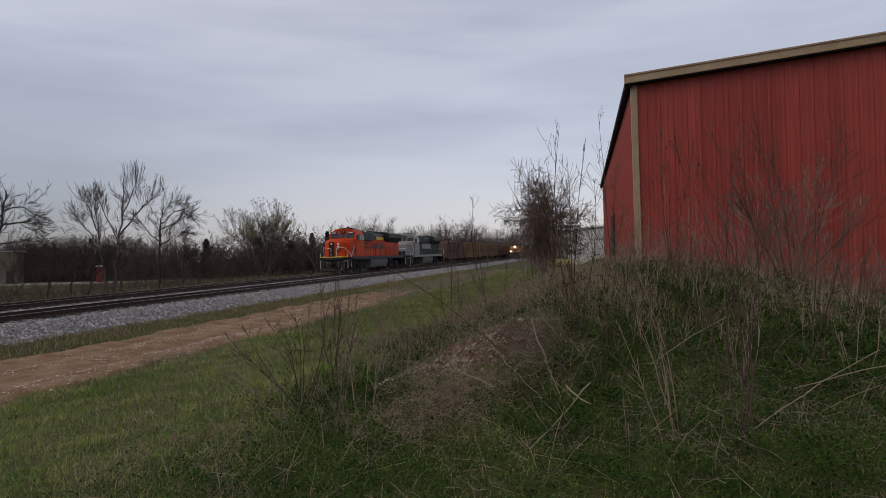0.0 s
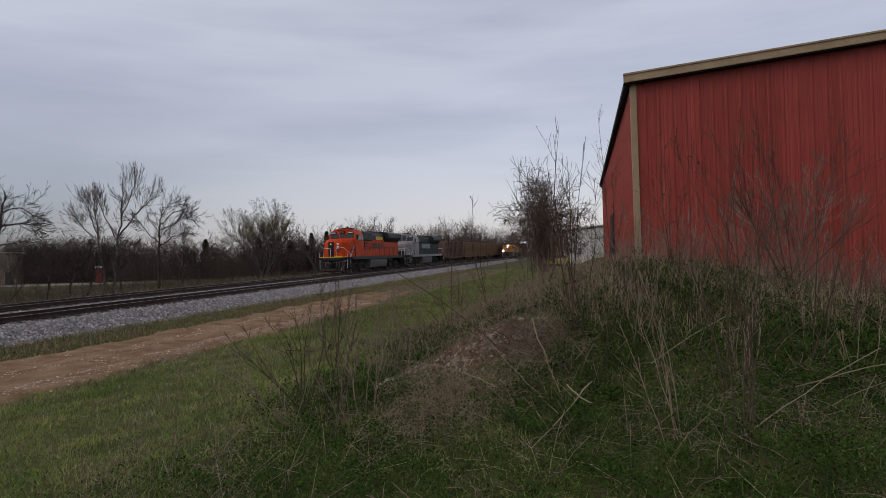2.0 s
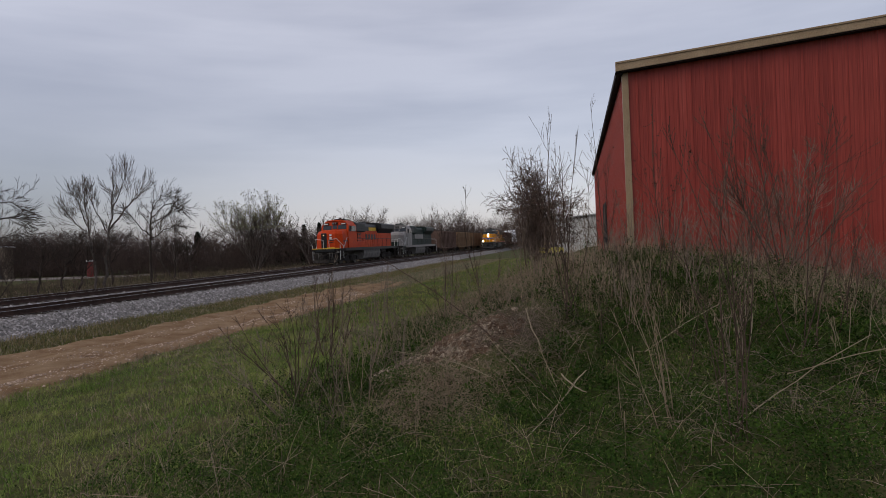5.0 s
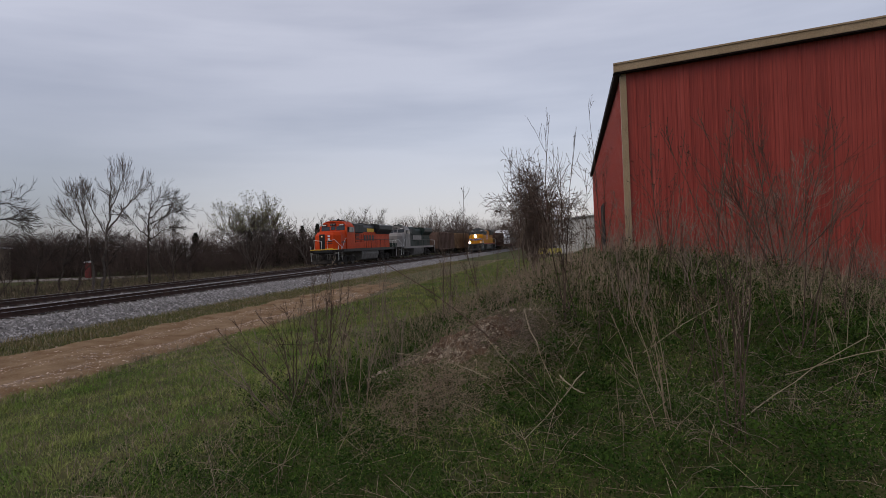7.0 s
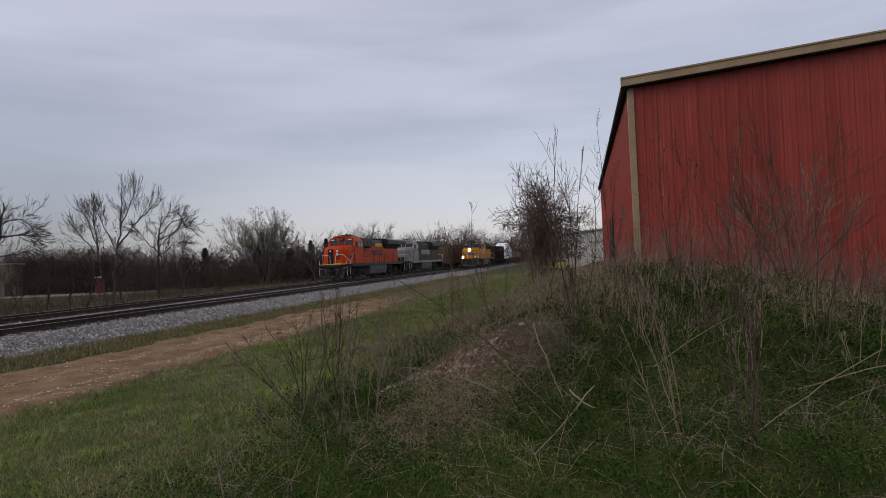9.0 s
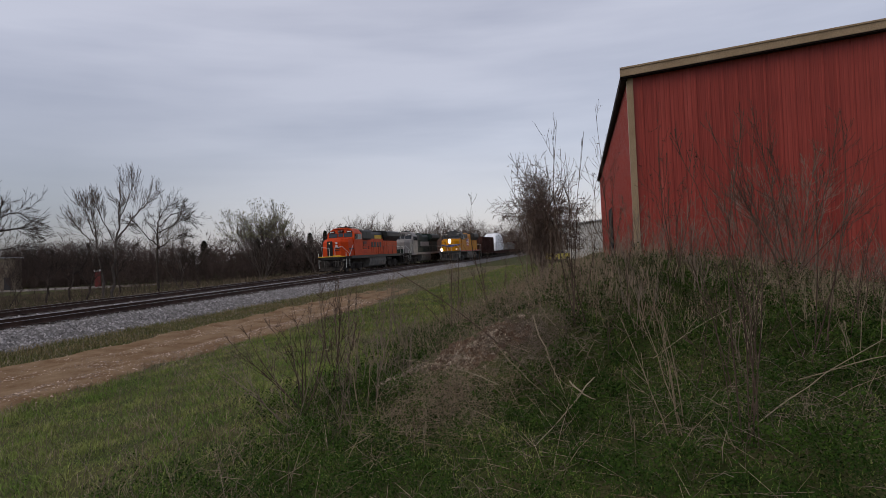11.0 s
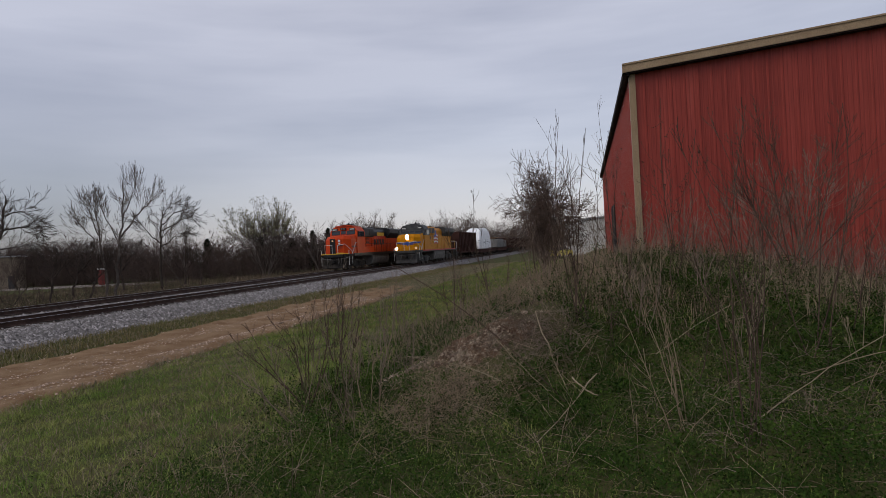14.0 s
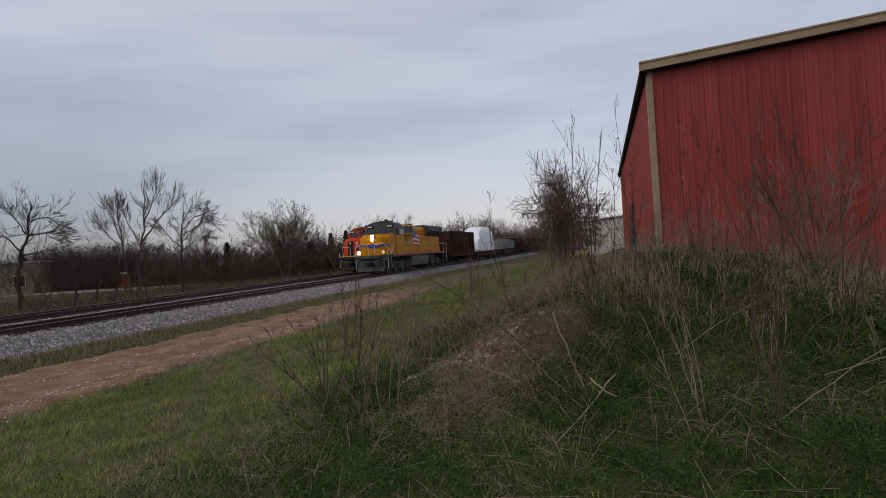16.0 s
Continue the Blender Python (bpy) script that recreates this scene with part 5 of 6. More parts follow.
# the vine-tangled bush beside the barn
def tangled_bush(x, y, middle, wide, seed):
    """A round crown of fine twigs, its middle so high over the ground, on a few crooked stems."""
    rng = np.random.default_rng(seed)
    t = thing("tangled_bush", "leafless dark bush tangled with vines beside the barn", "bush", at=pose(x, y, float(height(x, y))))
    stems, twigs = [], []
    for s in range(11):
        a = rng.uniform(0, 2 * math.pi)
        foot = np.array((0.25 * math.cos(a), 0.25 * math.sin(a), -0.05))
        way = rng.normal(0, 1, 3)
        way[2] = 0.15 + 0.7 * abs(way[2])
        way /= np.linalg.norm(way)
        tip = np.array((0, 0, middle)) + way * wide * 0.40
        n = 6
        pts = [foot + (tip - foot) * u + rng.normal(0, 0.05, 3) * (0 < u < 1) for u in np.linspace(0, 1, n)]
        stems.append((pts, list(np.linspace(0.035, 0.014, n)), 3))
        for k in range(21):
            u = rng.uniform(0.6, 1.0) * (n - 1)
            i = min(n - 2, int(u))
            q = pts[i] + (pts[i + 1] - pts[i]) * (u - i)
            out = q - np.array((0, 0, middle - 0.4))
            d = out / (np.linalg.norm(out) + 0.3) * 0.9 + rng.normal(0, 0.6, 3)
            grow(rng, q, d, wide * rng.uniform(0.26, 0.46), 0.011, 3, 0.75, twigs, bend=0.22, split=(2, 3), shrink=0.66, up=-0.04, least=0.006)
    V, F = tubes(stems, 5)
    part("stem_tangle", raw("stem_tangle", V, F, TWIG_DARK, True), TWIG_DARK, t)
    twigs = [l for l in twigs if min(p[2] for p in l[0]) > 1.75]
    V, F = tubes(twigs, 3)
    part("twig_mass", raw("twig_mass", V, F, BUSH), BUSH, t)
    knots = np.array([p for l in twigs for p in l[0]])
    c = knots[rng.integers(0, len(knots), 1800)]
    d = rng.normal(0, 1, (len(c), 3)) - (0, 0, 0.5)
    d *= (rng.uniform(0.10, 0.32, len(c)) / np.linalg.norm(d, axis=1))[:, None]
    V, F = sticks(c, c + d, 0.0055, 0.004)
    part("vine_tangle", raw("vine_tangle", V, F, BUSH), BUSH, t, "tangle of brown vines")
    # old vines hang thick in the middle, down to the ground
    core = rng.normal(0, 1, (3000, 3)) * (0.25, 0.35, 0.85) + (-0.12, 0, middle - 0.6)
    core = core[core[:, 2] > 1.3]
    d = rng.normal(0, 1, (len(core), 3)) * (0.7, 0.7, 1.0)
    d *= (rng.uniform(0.15, 0.5, len(core)) / np.linalg.norm(d, axis=1))[:, None]
    V, F = sticks(core, core + d, 0.007, 0.005)
    part("vine_tangle", raw("vine_tangle", V, F, BUSH), BUSH, t, "thick hanging mat of old vines")
    # long shoots stand out of the crown
    shoots = []
    for s in range(16):
        az, el = rng.uniform(0, 2 * math.pi), rng.uniform(0.5, 1.35)
        p = np.array((0.4 * math.cos(az), 0.4 * math.sin(az), middle + rng.uniform(-0.6, 0.3)))
        grow(rng, p, (math.cos(az) * math.cos(el), math.sin(az) * math.cos(el), math.sin(el)), wide * rng.uniform(0.5, 0.85), 0.012, 1, 0.4, shoots, bend=0.08, split=(3, 5), shrink=0.4, up=0.1, least=0.006)
    V, F = tubes(shoots, 3)
    part("shoot_spray", raw("shoot_spray", V, F, TWIG_DARK), TWIG_DARK, t, "long thin upright shoots")
    ends = np.array([l[0][-1] for l in twigs if l[2] == 0])
    ends = ends[rng.integers(0, len(ends), 1100)] + rng.normal(0, 0.03, (1100, 3))
    tagged(part("withered_leaf_haze", leaves_mesh("withered_leaf_haze", ends, 0.075, rng, TWIG_DARK), TWIG_DARK, t), "few withered brown leaves", kind="stuff")


tangled_bush(-1.42, 24.3, 3.35, 2.0, 51)


# dead weeds that stand out one by one: a stem to each tip, with side twigs
def dead_weed(label, x, y, tips, seed, name="dead_weed", thick=0.0105, bushy=8, material=None, seeds=14, fine=1):
    rng = np.random.default_rng(seed)
    z = float(height(x, y)) - 0.03
    t = thing(name, label, "weed" if name == "dead_weed" else "shrub", "dead weeds on the bank", pose(x, y, z))
    for k, (dx, dy, dz) in enumerate(tips):
        top = np.array((dx, dy + rng.normal(0, 0.06), dz + 0.03))
        start = np.array((rng.normal(0, 0.05), rng.normal(0, 0.05), 0))
        n = 7
        s = np.linspace(0, 1, n)
        bow = rng.normal(0, 0.045, 2) * np.linalg.norm(top)
        pts = [start * (1 - u) + top * (u ** 0.95) + np.array((bow[0], bow[1], 0)) * math.sin(math.pi * u) + rng.normal(0, 0.006, 3) * (u > 0) for u in s]
        pts[-1] = top
        ln = np.linalg.norm(top)
        r0 = thick * (0.42 + 0.26 * ln)
        lines = [(pts, [max(0.0019, r0 * (1 - 0.75 * u)) for u in s], 0)]
        ends = []
        for b in range(bushy):
            u = rng.uniform(0.3, 0.97)
            i = min(n - 2, int(u * (n - 1)))
            q = pts[i] + (pts[i + 1] - pts[i]) * (u * (n - 1) - i)
            d = top / ln + rng.normal(0, 0.42, 3)
            sub = []
            grow(rng, q, d, ln * rng.uniform(0.14, 0.40) * (1.12 - u), r0 * 0.40, fine, 0.5, sub, bend=0.05, split=(1, 3), shrink=0.6, up=0.1, least=0.0018)
            lines += sub
            ends += [l[0][-1] for l in sub]
        V, F = tubes(lines, 4)
        st = part("stem", raw("stem", V, F, material or TWIG), material or TWIG, t)
        if seeds and ends:
            e = np.array(ends)[rng.integers(0, len(ends), seeds)] + rng.normal(0, 0.012, (seeds, 3))
            tagged(part("seed_spray", leaves_mesh("seed_spray", e, 0.015 if seeds < 30 else 0.028, rng, TWIG_DARK), TWIG_DARK, st), kind="stuff")
    return t


dead_weed("low spreading bare brown weed in grass", -2.75, 5.60, [(-0.52, -0.12, 0.85), (-0.31, -0.08, 1.0), (0.14, 0.02, 1.1), (-0.85, -0.2, 0.75)], 61, thick=0.009, material=TWIG)
dead_weed("upright dark bare weed stalks in grass", -3.95, 9.49, [(-0.16, -0.05, 1.31), (0.08, 0.01, 1.4), (0.13, 0.02, 1.13), (0.35, 0.07, 1.3), (0.49, 0.1, 0.75), (-0.3, -0.07, 0.78)], 62, material=TWIG_DARK, thick=0.012)
dead_weed("short bare weed stalks in grass", -3.04, 9.88, [(-0.09, -0.03, 0.69), (0.08, 0.01, 0.87), (-0.4, -0.09, 0.24), (0.28, 0.06, 0.5)], 63, thick=0.013)
dead_weed("tall thin dark weed stalk on the bank", -2.05, 9.6, [(-0.04, -0.03, 1.75), (-0.11, -0.05, 0.85), (0.21, 0.06, 0.8), (-0.4, -0.13, 0.45), (0.12, 0.02, 1.25)], 64, material=TWIG_DARK)
dead_weed("tall weed with seed heads beside the earth pile", -1.5, 10.2, [(-0.22, -0.11, 1.9), (-0.16, -0.08, 1.35), (0.26, 0.08, 0.95), (-0.38, -0.15, 0.85)], 65, seeds=30, material=TWIG_DARK)
dead_weed("tall dark bare sapling with upright twigs", -0.10, 7.06, [(-0.13, -0.05, 2.26), (0.15, 0.02, 2.12), (-0.06, -0.03, 1.91), (-0.28, -0.08, 1.86), (-0.04, -0.02, 1.24), (0.22, 0.03, 1.66)], 66, thick=0.007, material=TWIG_DARK)
dead_weed("tall bare weeds on the crest of the bank", -0.73, 9.68, [(-0.21, -0.06, 2.06), (-0.03, -0.02, 1.93), (-0.38, -0.1, 1.21), (0.25, 0.04, 1.36)], 67, material=TWIG_DARK, thick=0.007)
dead_weed("tall weed with dark seed pods beside the barn", 0.35, 9.3, [(-0.10, -0.04, 2.35), (0.16, 0.04, 1.55), (0.22, 0.06, 1.05), (-0.3, -0.08, 0.8)], 68, seeds=40, material=TWIG_DARK, thick=0.007)
dead_weed("tall thin weed with rusty seed heads before the barn", 1.19, 9.09, [(-0.11, -0.04, 2.31), (-0.04, -0.02, 1.62), (-0.3, -0.08, 1.39), (0.18, 0.03, 1.15), (0.35, 0.06, 1.6)], 69, seeds=40, material=TWIG_DARK, thick=0.007)
dead_weed("spreading bare shrub before the red barn wall", 2.67, 9.24, [(-0.67, -0.17, 2.09), (-1.0, -0.24, 2.29), (-0.41, -0.11, 2.31), (0.74, 0.15, 2.27), (0.5, 0.1, 1.53), (-0.23, -0.07, 1.85), (1.22, 0.26, 1.17), (-0.81, -0.19, 1.34)], 70, name="bare_shrub", thick=0.0085, bushy=17, material=TWIG_DARK, fine=2)
dead_weed("low dense bare shrub before the red barn wall", 2.45, 9.6, [(-0.6, 0.1, 1.2), (-0.35, 0, 1.45), (-0.1, 0.1, 1.3), (0.15, 0, 1.35), (0.35, 0.1, 1.1), (-0.75, 0, 0.95)], 71, name="bare_shrub", thick=0.0085, bushy=16, material=TWIG, fine=2)
dead_weed("grey many-stemmed bare shrub before the red barn wall", 3.0, 9.9, [(-0.05, 0, 1.5), (0.12, 0.05, 1.75), (0.3, 0, 1.95), (0.55, 0.1, 1.6), (-0.3, 0.1, 1.55), (-0.55, 0, 1.75), (0.9, 0, 1.35), (-0.95, 0.1, 1.45), (0.2, 0.1, 1.2)], 78, name="bare_shrub", thick=0.010, bushy=15, material=TWIG, fine=2)
dead_weed("clump of upright pale dead stalks in green herbs", 1.29, 5.97, [(0.09, 0.01, 0.94), (-0.08, -0.02, 0.65), (0.17, 0.03, 1.08), (-0.2, -0.05, 0.65), (0.12, 0.12, 0.8)], 72, thick=0.0075, bushy=5)
dead_weed("dead stalks among green herbs", 0.53, 7.10, [(-0.07, -0.02, 0.79), (0.08, 0.01, 0.73), (-0.16, -0.04, 0.49), (0.22, 0.05, 0.6)], 73)
dead_weed("short dead stalks in grass", -2.65, 6.82, [(-0.05, -0.01, 0.52), (0.14, 0.03, 0.64), (-0.11, -0.03, 0.39)], 74)
dead_weed("dead stalks on the green mound", 1.30, 7.89, [(-0.04, -0.02, 0.86), (0.16, 0.03, 1.05), (0.28, 0.06, 0.79), (-0.17, -0.04, 0.73)], 75)
dead_weed("dead stalks beside the earth pile", -1.9, 6.3, [(-0.15, 0, 0.5), (0.1, 0, 0.65), (0.22, 0.05, 0.4), (-0.3, 0, 0.35)], 76)
dead_weed("thin dead stalks before the barn wall", 4.2, 9.0, [(-0.3, 0, 1.0), (0.1, 0, 1.3), (0.5, 0, 0.9), (-0.6, 0.1, 0.7)], 77)

dead_weed("clump of tall thin brown weed stems rising from herbs", 0.92, 4.37, [(0.09, 0.01, 2.16), (-0.37, -0.09, 2.03), (0.21, 0.04, 1.47), (0.0, -0.01, 1.8), (0.13, 0.02, 1.69), (-0.1, -0.03, 1.37), (-0.2, 0.02, 1.2)], 401, thick=0.0058, bushy=5, material=TWIG_DARK, seeds=10)
dead_weed("tall branching dark weed among green herbs", 1.97, 6.35, [(0.35, 0.07, 2.27), (0.12, 0.02, 1.94), (0.45, 0.09, 1.57), (-0.14, -0.04, 1.75)], 402, thick=0.007, bushy=7, material=TWIG_DARK)
dead_weed("pale grey dead stalks leaning together out of herbs", 0.59, 4.84, [(-0.29, -0.07, 1.12), (-0.22, -0.06, 1.23), (-0.15, -0.04, 1.03), (-0.07, -0.02, 0.86), (-0.38, -0.09, 0.87)], 403, thick=0.0065, bushy=5, material=DEAD)
dead_weed("bare branching weed with many thin stems in grass", -3.0, 6.26, [(-0.07, -0.02, 1.22), (-0.37, -0.09, 1.07), (-0.61, -0.14, 0.99), (-0.82, -0.19, 0.85), (-0.16, -0.04, 1.06), (0.16, 0.03, 1.17), (0.32, 0.07, 0.8), (0.26, 0.05, 1.4)], 404, thick=0.011, material=TWIG_DARK)
dead_weed("thin upright brown weed stems in grass", -2.54, 6.03, [(0.06, 0.01, 1.43), (0.12, 0.02, 1.25), (0.21, 0.04, 1.36), (0.28, 0.06, 1.02), (-0.05, -0.02, 1.03)], 405, thick=0.0075, material=TWIG_DARK)
dead_weed("short pale dead weed stems in grass", -2.12, 5.83, [(-0.03, -0.01, 1.01), (0.22, 0.05, 0.78), (0.09, 0.02, 0.84), (-0.15, -0.04, 0.8)], 406, thick=0.008, material=DEAD)


# single weeds scattered over the bank
def weed_band(count, x0, x1, y0, y1, tall, material, label, seed, thick=0.0085, stems=3, spread=0.16):
    rng = np.random.default_rng(seed)
    for k in range(count):
        x, y = rng.uniform(x0, x1), rng.uniform(y0, y1)
        h = rng.uniform(*tall)
        tips = [(rng.normal(0, spread) * h, rng.normal(0, spread) * h, h * rng.uniform(0.6, 1.05)) for _ in range(int(rng.integers(1, stems + 1)))]
        dead_weed(label, x, y, tips, seed * 100 + k, thick=thick, bushy=5, material=material, seeds=6)


weed_band(25, -4.4, -1.9, 6.6, 11.0, (0.7, 1.5), TWIG, "thin brown bare weed standing in grass", 301, thick=0.0095)
weed_band(9, -3.2, -1.6, 5.0, 7.5, (0.4, 0.8), TWIG, "thin brown bare weed standing in grass", 302)
weed_band(30, -1.9, 1.0, 7.6, 10.8, (0.6, 1.3), TWIG, "thin brown bare weed on the bank's crest", 303)
weed_band(17, 0.2, 3.4, 5.6, 8.8, (0.6, 1.3), TWIG_DARK, "thin dark bare weed among green herbs", 304)
weed_band(8, 0.3, 3.2, 5.2, 8.2, (0.45, 0.95), STRAW, "pale dead weed stalk among green herbs", 305, thick=0.0075)
weed_band(20, 1.0, 6.2, 9.0, 14.5, (0.8, 1.9), TWIG, "thin brown bare weed before the barn wall", 306, thick=0.0105)
weed_band(5, 0.8, 4.8, 10.0, 14.5, (0.8, 1.5), STRAW, "pale dead weed stalk before the barn wall", 307)


# fallen pale canes
def cane(label, p, q, r, seed, sag=0.02, material=None):
    rng = np.random.default_rng(seed)
    p, q = np.array(p, float), np.array(q, float)
    n = 8
    pts = [p + (q - p) * u + np.array((0, 0, -sag * math.sin(math.pi * u))) + rng.normal(0, 0.004, 3) for u in np.linspace(0, 1, n)]
    V, F = tubes([(pts, list(np.linspace(r, r * 0.6, n)), 0)], 6)
    ob = new("fallen_cane", raw("fallen_cane", V, F, material or STRAW, True))
    return tagged(ob, label, "dead stalk", "fallen canes")


def over(x, y, up):
    return (x, y, float(height(x, y)) + up)


cane("pale broken cane lying in green herbs", over(-0.19, 5.55, 0.24), over(0.02, 5.36, 0.13), 0.0075, 1)
cane("pale broken cane lying in green herbs", over(0.02, 5.68, 0.22), over(-0.42, 4.5, 0.10), 0.006, 2)
cane("pale dead cane leaning on the earth pile", over(-0.58, 6.8, 0.22), over(-0.24, 5.6, 0.12), 0.0055, 3)
cane("thin dead cane leaning on the earth pile", over(-0.95, 6.4, 0.25), over(-0.25, 5.2, 0.12), 0.0035, 4)
cane("long pale dead cane leaning up out of herbs", over(0.97, 4.59, 0.03), (2.14, 5.36, 0.84), 0.0048, 5, -0.03)
cane("long pale dead cane lying on herbs", over(1.27, 4.97, 0.10), (2.01, 5.44, 0.32), 0.0042, 6, -0.02)
cane("thin pale dead cane in green herbs", over(0.60, 6.50, 0.06), over(1.65, 7.55, 0.14), 0.006, 7, -0.03)
cane("long dark arching stem leaning out of herbs", over(-0.2, 5.51, 0.0), (-1.64, 5.18, float(height(-0.2, 5.51)) + 1.30), 0.006, 8, -0.10, TWIG_DARK)
cane("thin dead cane lying in grass", over(-0.8, 5.6, 0.25), over(-1.9, 6.3, 0.35), 0.004, 10, -0.05)
cane("thin pale dead cane in green herbs", over(1.5, 5.2, 0.2), over(2.6, 5.0, 0.5), 0.005, 11, -0.04)


# ---- low cover: grass blades, herbs, straw and dead twigs ----
def patch(x, y, a, b, c):
    """Smooth patches from 0 to 1."""
    return 0.5 + 0.25 * np.sin(a * x + 0.7 * b * y + c) + 0.25 * np.sin(b * y - 0.6 * a * x + 2.1 * c) * np.sin(0.5 * a * x + 1.3 * c)


def sow(rng, count, x0, x1, y0, y1, near=1.7):
    y = y0 + (y1 - y0) * rng.uniform(0, 1, count) ** near
    return rng.uniform(x0, x1, count), y


def seen_wedge(x, y):
    """Ground within the camera's sweep, with a margin."""
    u = -x * math.sin(radians(12.6)) + y * math.cos(radians(12.6))
    v = x * math.cos(radians(12.6)) + y * math.sin(radians(12.6))
    return (u > 1.9) & (np.abs(v) < 0.78 * u + 0.6)


def blades(name, x, y, tall, wide, rng, material, label, lean=0.35, lift=0.0, category="grass"):
    n = len(x)
    z = height(x, y) - 0.01 + lift
    a = rng.uniform(0, 2 * math.pi, n)
    h = tall * rng.uniform(0.45, 1.25, n)
    w = wide * rng.uniform(0.7, 1.3, n)
    b = rng.uniform(0, 2 * math.pi, n)
    l = h * np.abs(rng.normal(0, lean, n))
    P = np.stack([x, y, z], -1)
    side = np.stack([np.cos(a), np.sin(a), 0 * a], -1) * w[:, None]
    bend = np.stack([np.cos(b), np.sin(b), 0 * b], -1) * l[:, None]
    up = np.stack([0 * h, 0 * h, h], -1)
    mid = P + up * 0.6 + bend * 0.35
    V = np.stack([P - side, P + side, mid - side * 0.7, mid + side * 0.7, P + up * (1 - 0.25 * np.minimum(1, l / h))[:, None] + bend], 1)
    f = np.array([(0, 1, 3), (0, 3, 2), (2, 3, 4)])
    F = (f[None] + (np.arange(n) * 5)[:, None, None]).reshape(-1, 3)
    return tagged(new(name, raw(name, V.reshape(-1, 3), F, material)), label, category, kind="stuff")


rng = np.random.default_rng(81)


def herb_zone(x, y):
    """Where low leafy herbs crowd out the grass: the mound and the bank before it."""
    return smoothstep(-4.0, -1.8, x + 0.3 * np.sin(2 * y)) * (1 - smoothstep(13, 15.5, y)) * (0.72 + 0.28 * (patch(x, y, 2.3, 1.9, 0.6) > 0.42))


pile = lambda x, y: np.exp(-0.5 * (((x + 0.95) / 0.45) ** 2 + ((y - 6.9) / 0.45) ** 2)) + 0.8 * np.exp(-0.5 * (((x + 1.75) / 0.45) ** 2 + ((y - 6.8) / 0.3) ** 2))
brown = lambda x, y: 0.8 * np.exp(-0.5 * (((x + 1.2) / 0.3) ** 2 + ((y - 5.6) / 0.6) ** 2)) + 0.8 * np.exp(-0.5 * (((x + 2.5) / 0.7) ** 2 + ((y - 3.6) / 0.5) ** 2))

x, y = sow(rng, 270000, -9.2, 7.0, 1.6, 17)
ok = seen_wedge(x, y) & (rng.uniform(0, 1, len(x)) > 0.76 * herb_zone(x, y)) & (pile(x, y) < 0.35) & (rng.uniform(0, 1, len(x)) > 0.6 * brown(x, y))
x, y = x[ok], y[ok]
blades("grass", x, y, 0.045 + 0.07 * patch(x, y, 1.1, 0.9, 0.3) ** 2 + 0.09 * patch(x, y, 6.3, 5.1, 0.9) ** 3, 0.0034, rng, GRASS, "green spring grass on the bank", lean=1.15)
x, y = sow(rng, 76000, -9.3, 7, 1.6, 20)
ok = seen_wedge(x, y) & (pile(x, y) < 0.5) & (rng.uniform(0, 1, len(x)) < (0.25 + 0.75 * (patch(x, y, 1.4, 1.2, 2.0) > 0.52)) * (1 - 0.85 * herb_zone(x, y)) + brown(x, y))
x, y = x[ok], y[ok]
blades("dry_grass", x, y, 0.10, 0.0026, rng, DEAD, "dry tan grass among the green", lean=1.3)
x, y = sow(rng, 48000, -9.0, 1.0, 15, 75, 1.7)
ok = x > -9.4 + 0.4 * np.sin(y)
blades("meadow_grass", x[ok], y[ok], 0.10, 0.015, rng, MEADOW, "green meadow grass beside the dirt road", lean=0.6)
x, y = sow(rng, 30000, -16.6, -13.1, 4, 80, 1.5)
blades("verge_grass", x, y, 0.15, 0.009, rng, VERGE, "green and brown grass between road and ballast", lean=0.5)
x, y = sow(rng, 46000, -16.4, -8.4, 6, 80, 1.3)
ok = (np.abs(x + 11.4) > 1.9 + 0.3 * np.sin(1.3 * y)) | (y > 20 + 14 * rng.uniform(0, 1, len(x)))
blades("verge_straw", x[ok], y[ok], 0.13, 0.007, rng, STRAW, "dry straw along the dirt road", lean=0.8)

x, y = sow(rng, 36000, -66, -28.2, 14, 100, 1.3)
blades("winter_grass", x, y, 0.32, 0.028, rng, WINTER_GRASS, "dull brown winter grass beyond the tracks", lean=0.8)
x, y = sow(rng, 30000, -1.8, 5.5, 7.0, 12.0, 1.0)
ok = seen_wedge(x, y) & (rng.uniform(0, 1, len(x)) < np.exp(-0.5 * ((y - 9.2) / 1.2) ** 2) * (0.4 + 0.6 * (patch(x, y, 1.9, 1.3, 0.2) > 0.45)))
blades("crest_straw", x[ok], y[ok], 0.30, 0.0026, rng, DEAD, "long dead grass matted over the bank's crest", lean=1.2)

x, y = sow(rng, 9000, -7, 6, -7, 4, 1.0)
ok = ~seen_wedge(x, y)
blades("lawn_grass", x[ok], y[ok], 0.09, 0.006, rng, GRASS, "short green grass underfoot")

# herbs: many small leaves in tiers over each root
x, y = sow(rng, 92000, -4.4, 7.0, 1.6, 15.0, 1.9)
ok = seen_wedge(x, y) & (rng.uniform(0, 1, len(x)) < herb_zone(x, y)) & (pile(x, y) < 0.3) & (rng.uniform(0, 1, len(x)) > 0.7 * brown(x, y))
x, y = x[ok], y[ok]
n = 10
tuft = 0.03 + 0.14 * patch(x, y, 4.1, 4.7, 1.1) ** 1.5 + 0.32 * patch(x, y, 11.0, 9.5, 0.4) ** 2.5
hx = np.repeat(x, n) + rng.normal(0, 0.035, len(x) * n)
hy = np.repeat(y, n) + rng.normal(0, 0.035, len(x) * n)
hz = height(hx, hy) + np.repeat(tuft, n) * rng.uniform(0.03, 1.0, len(hx))
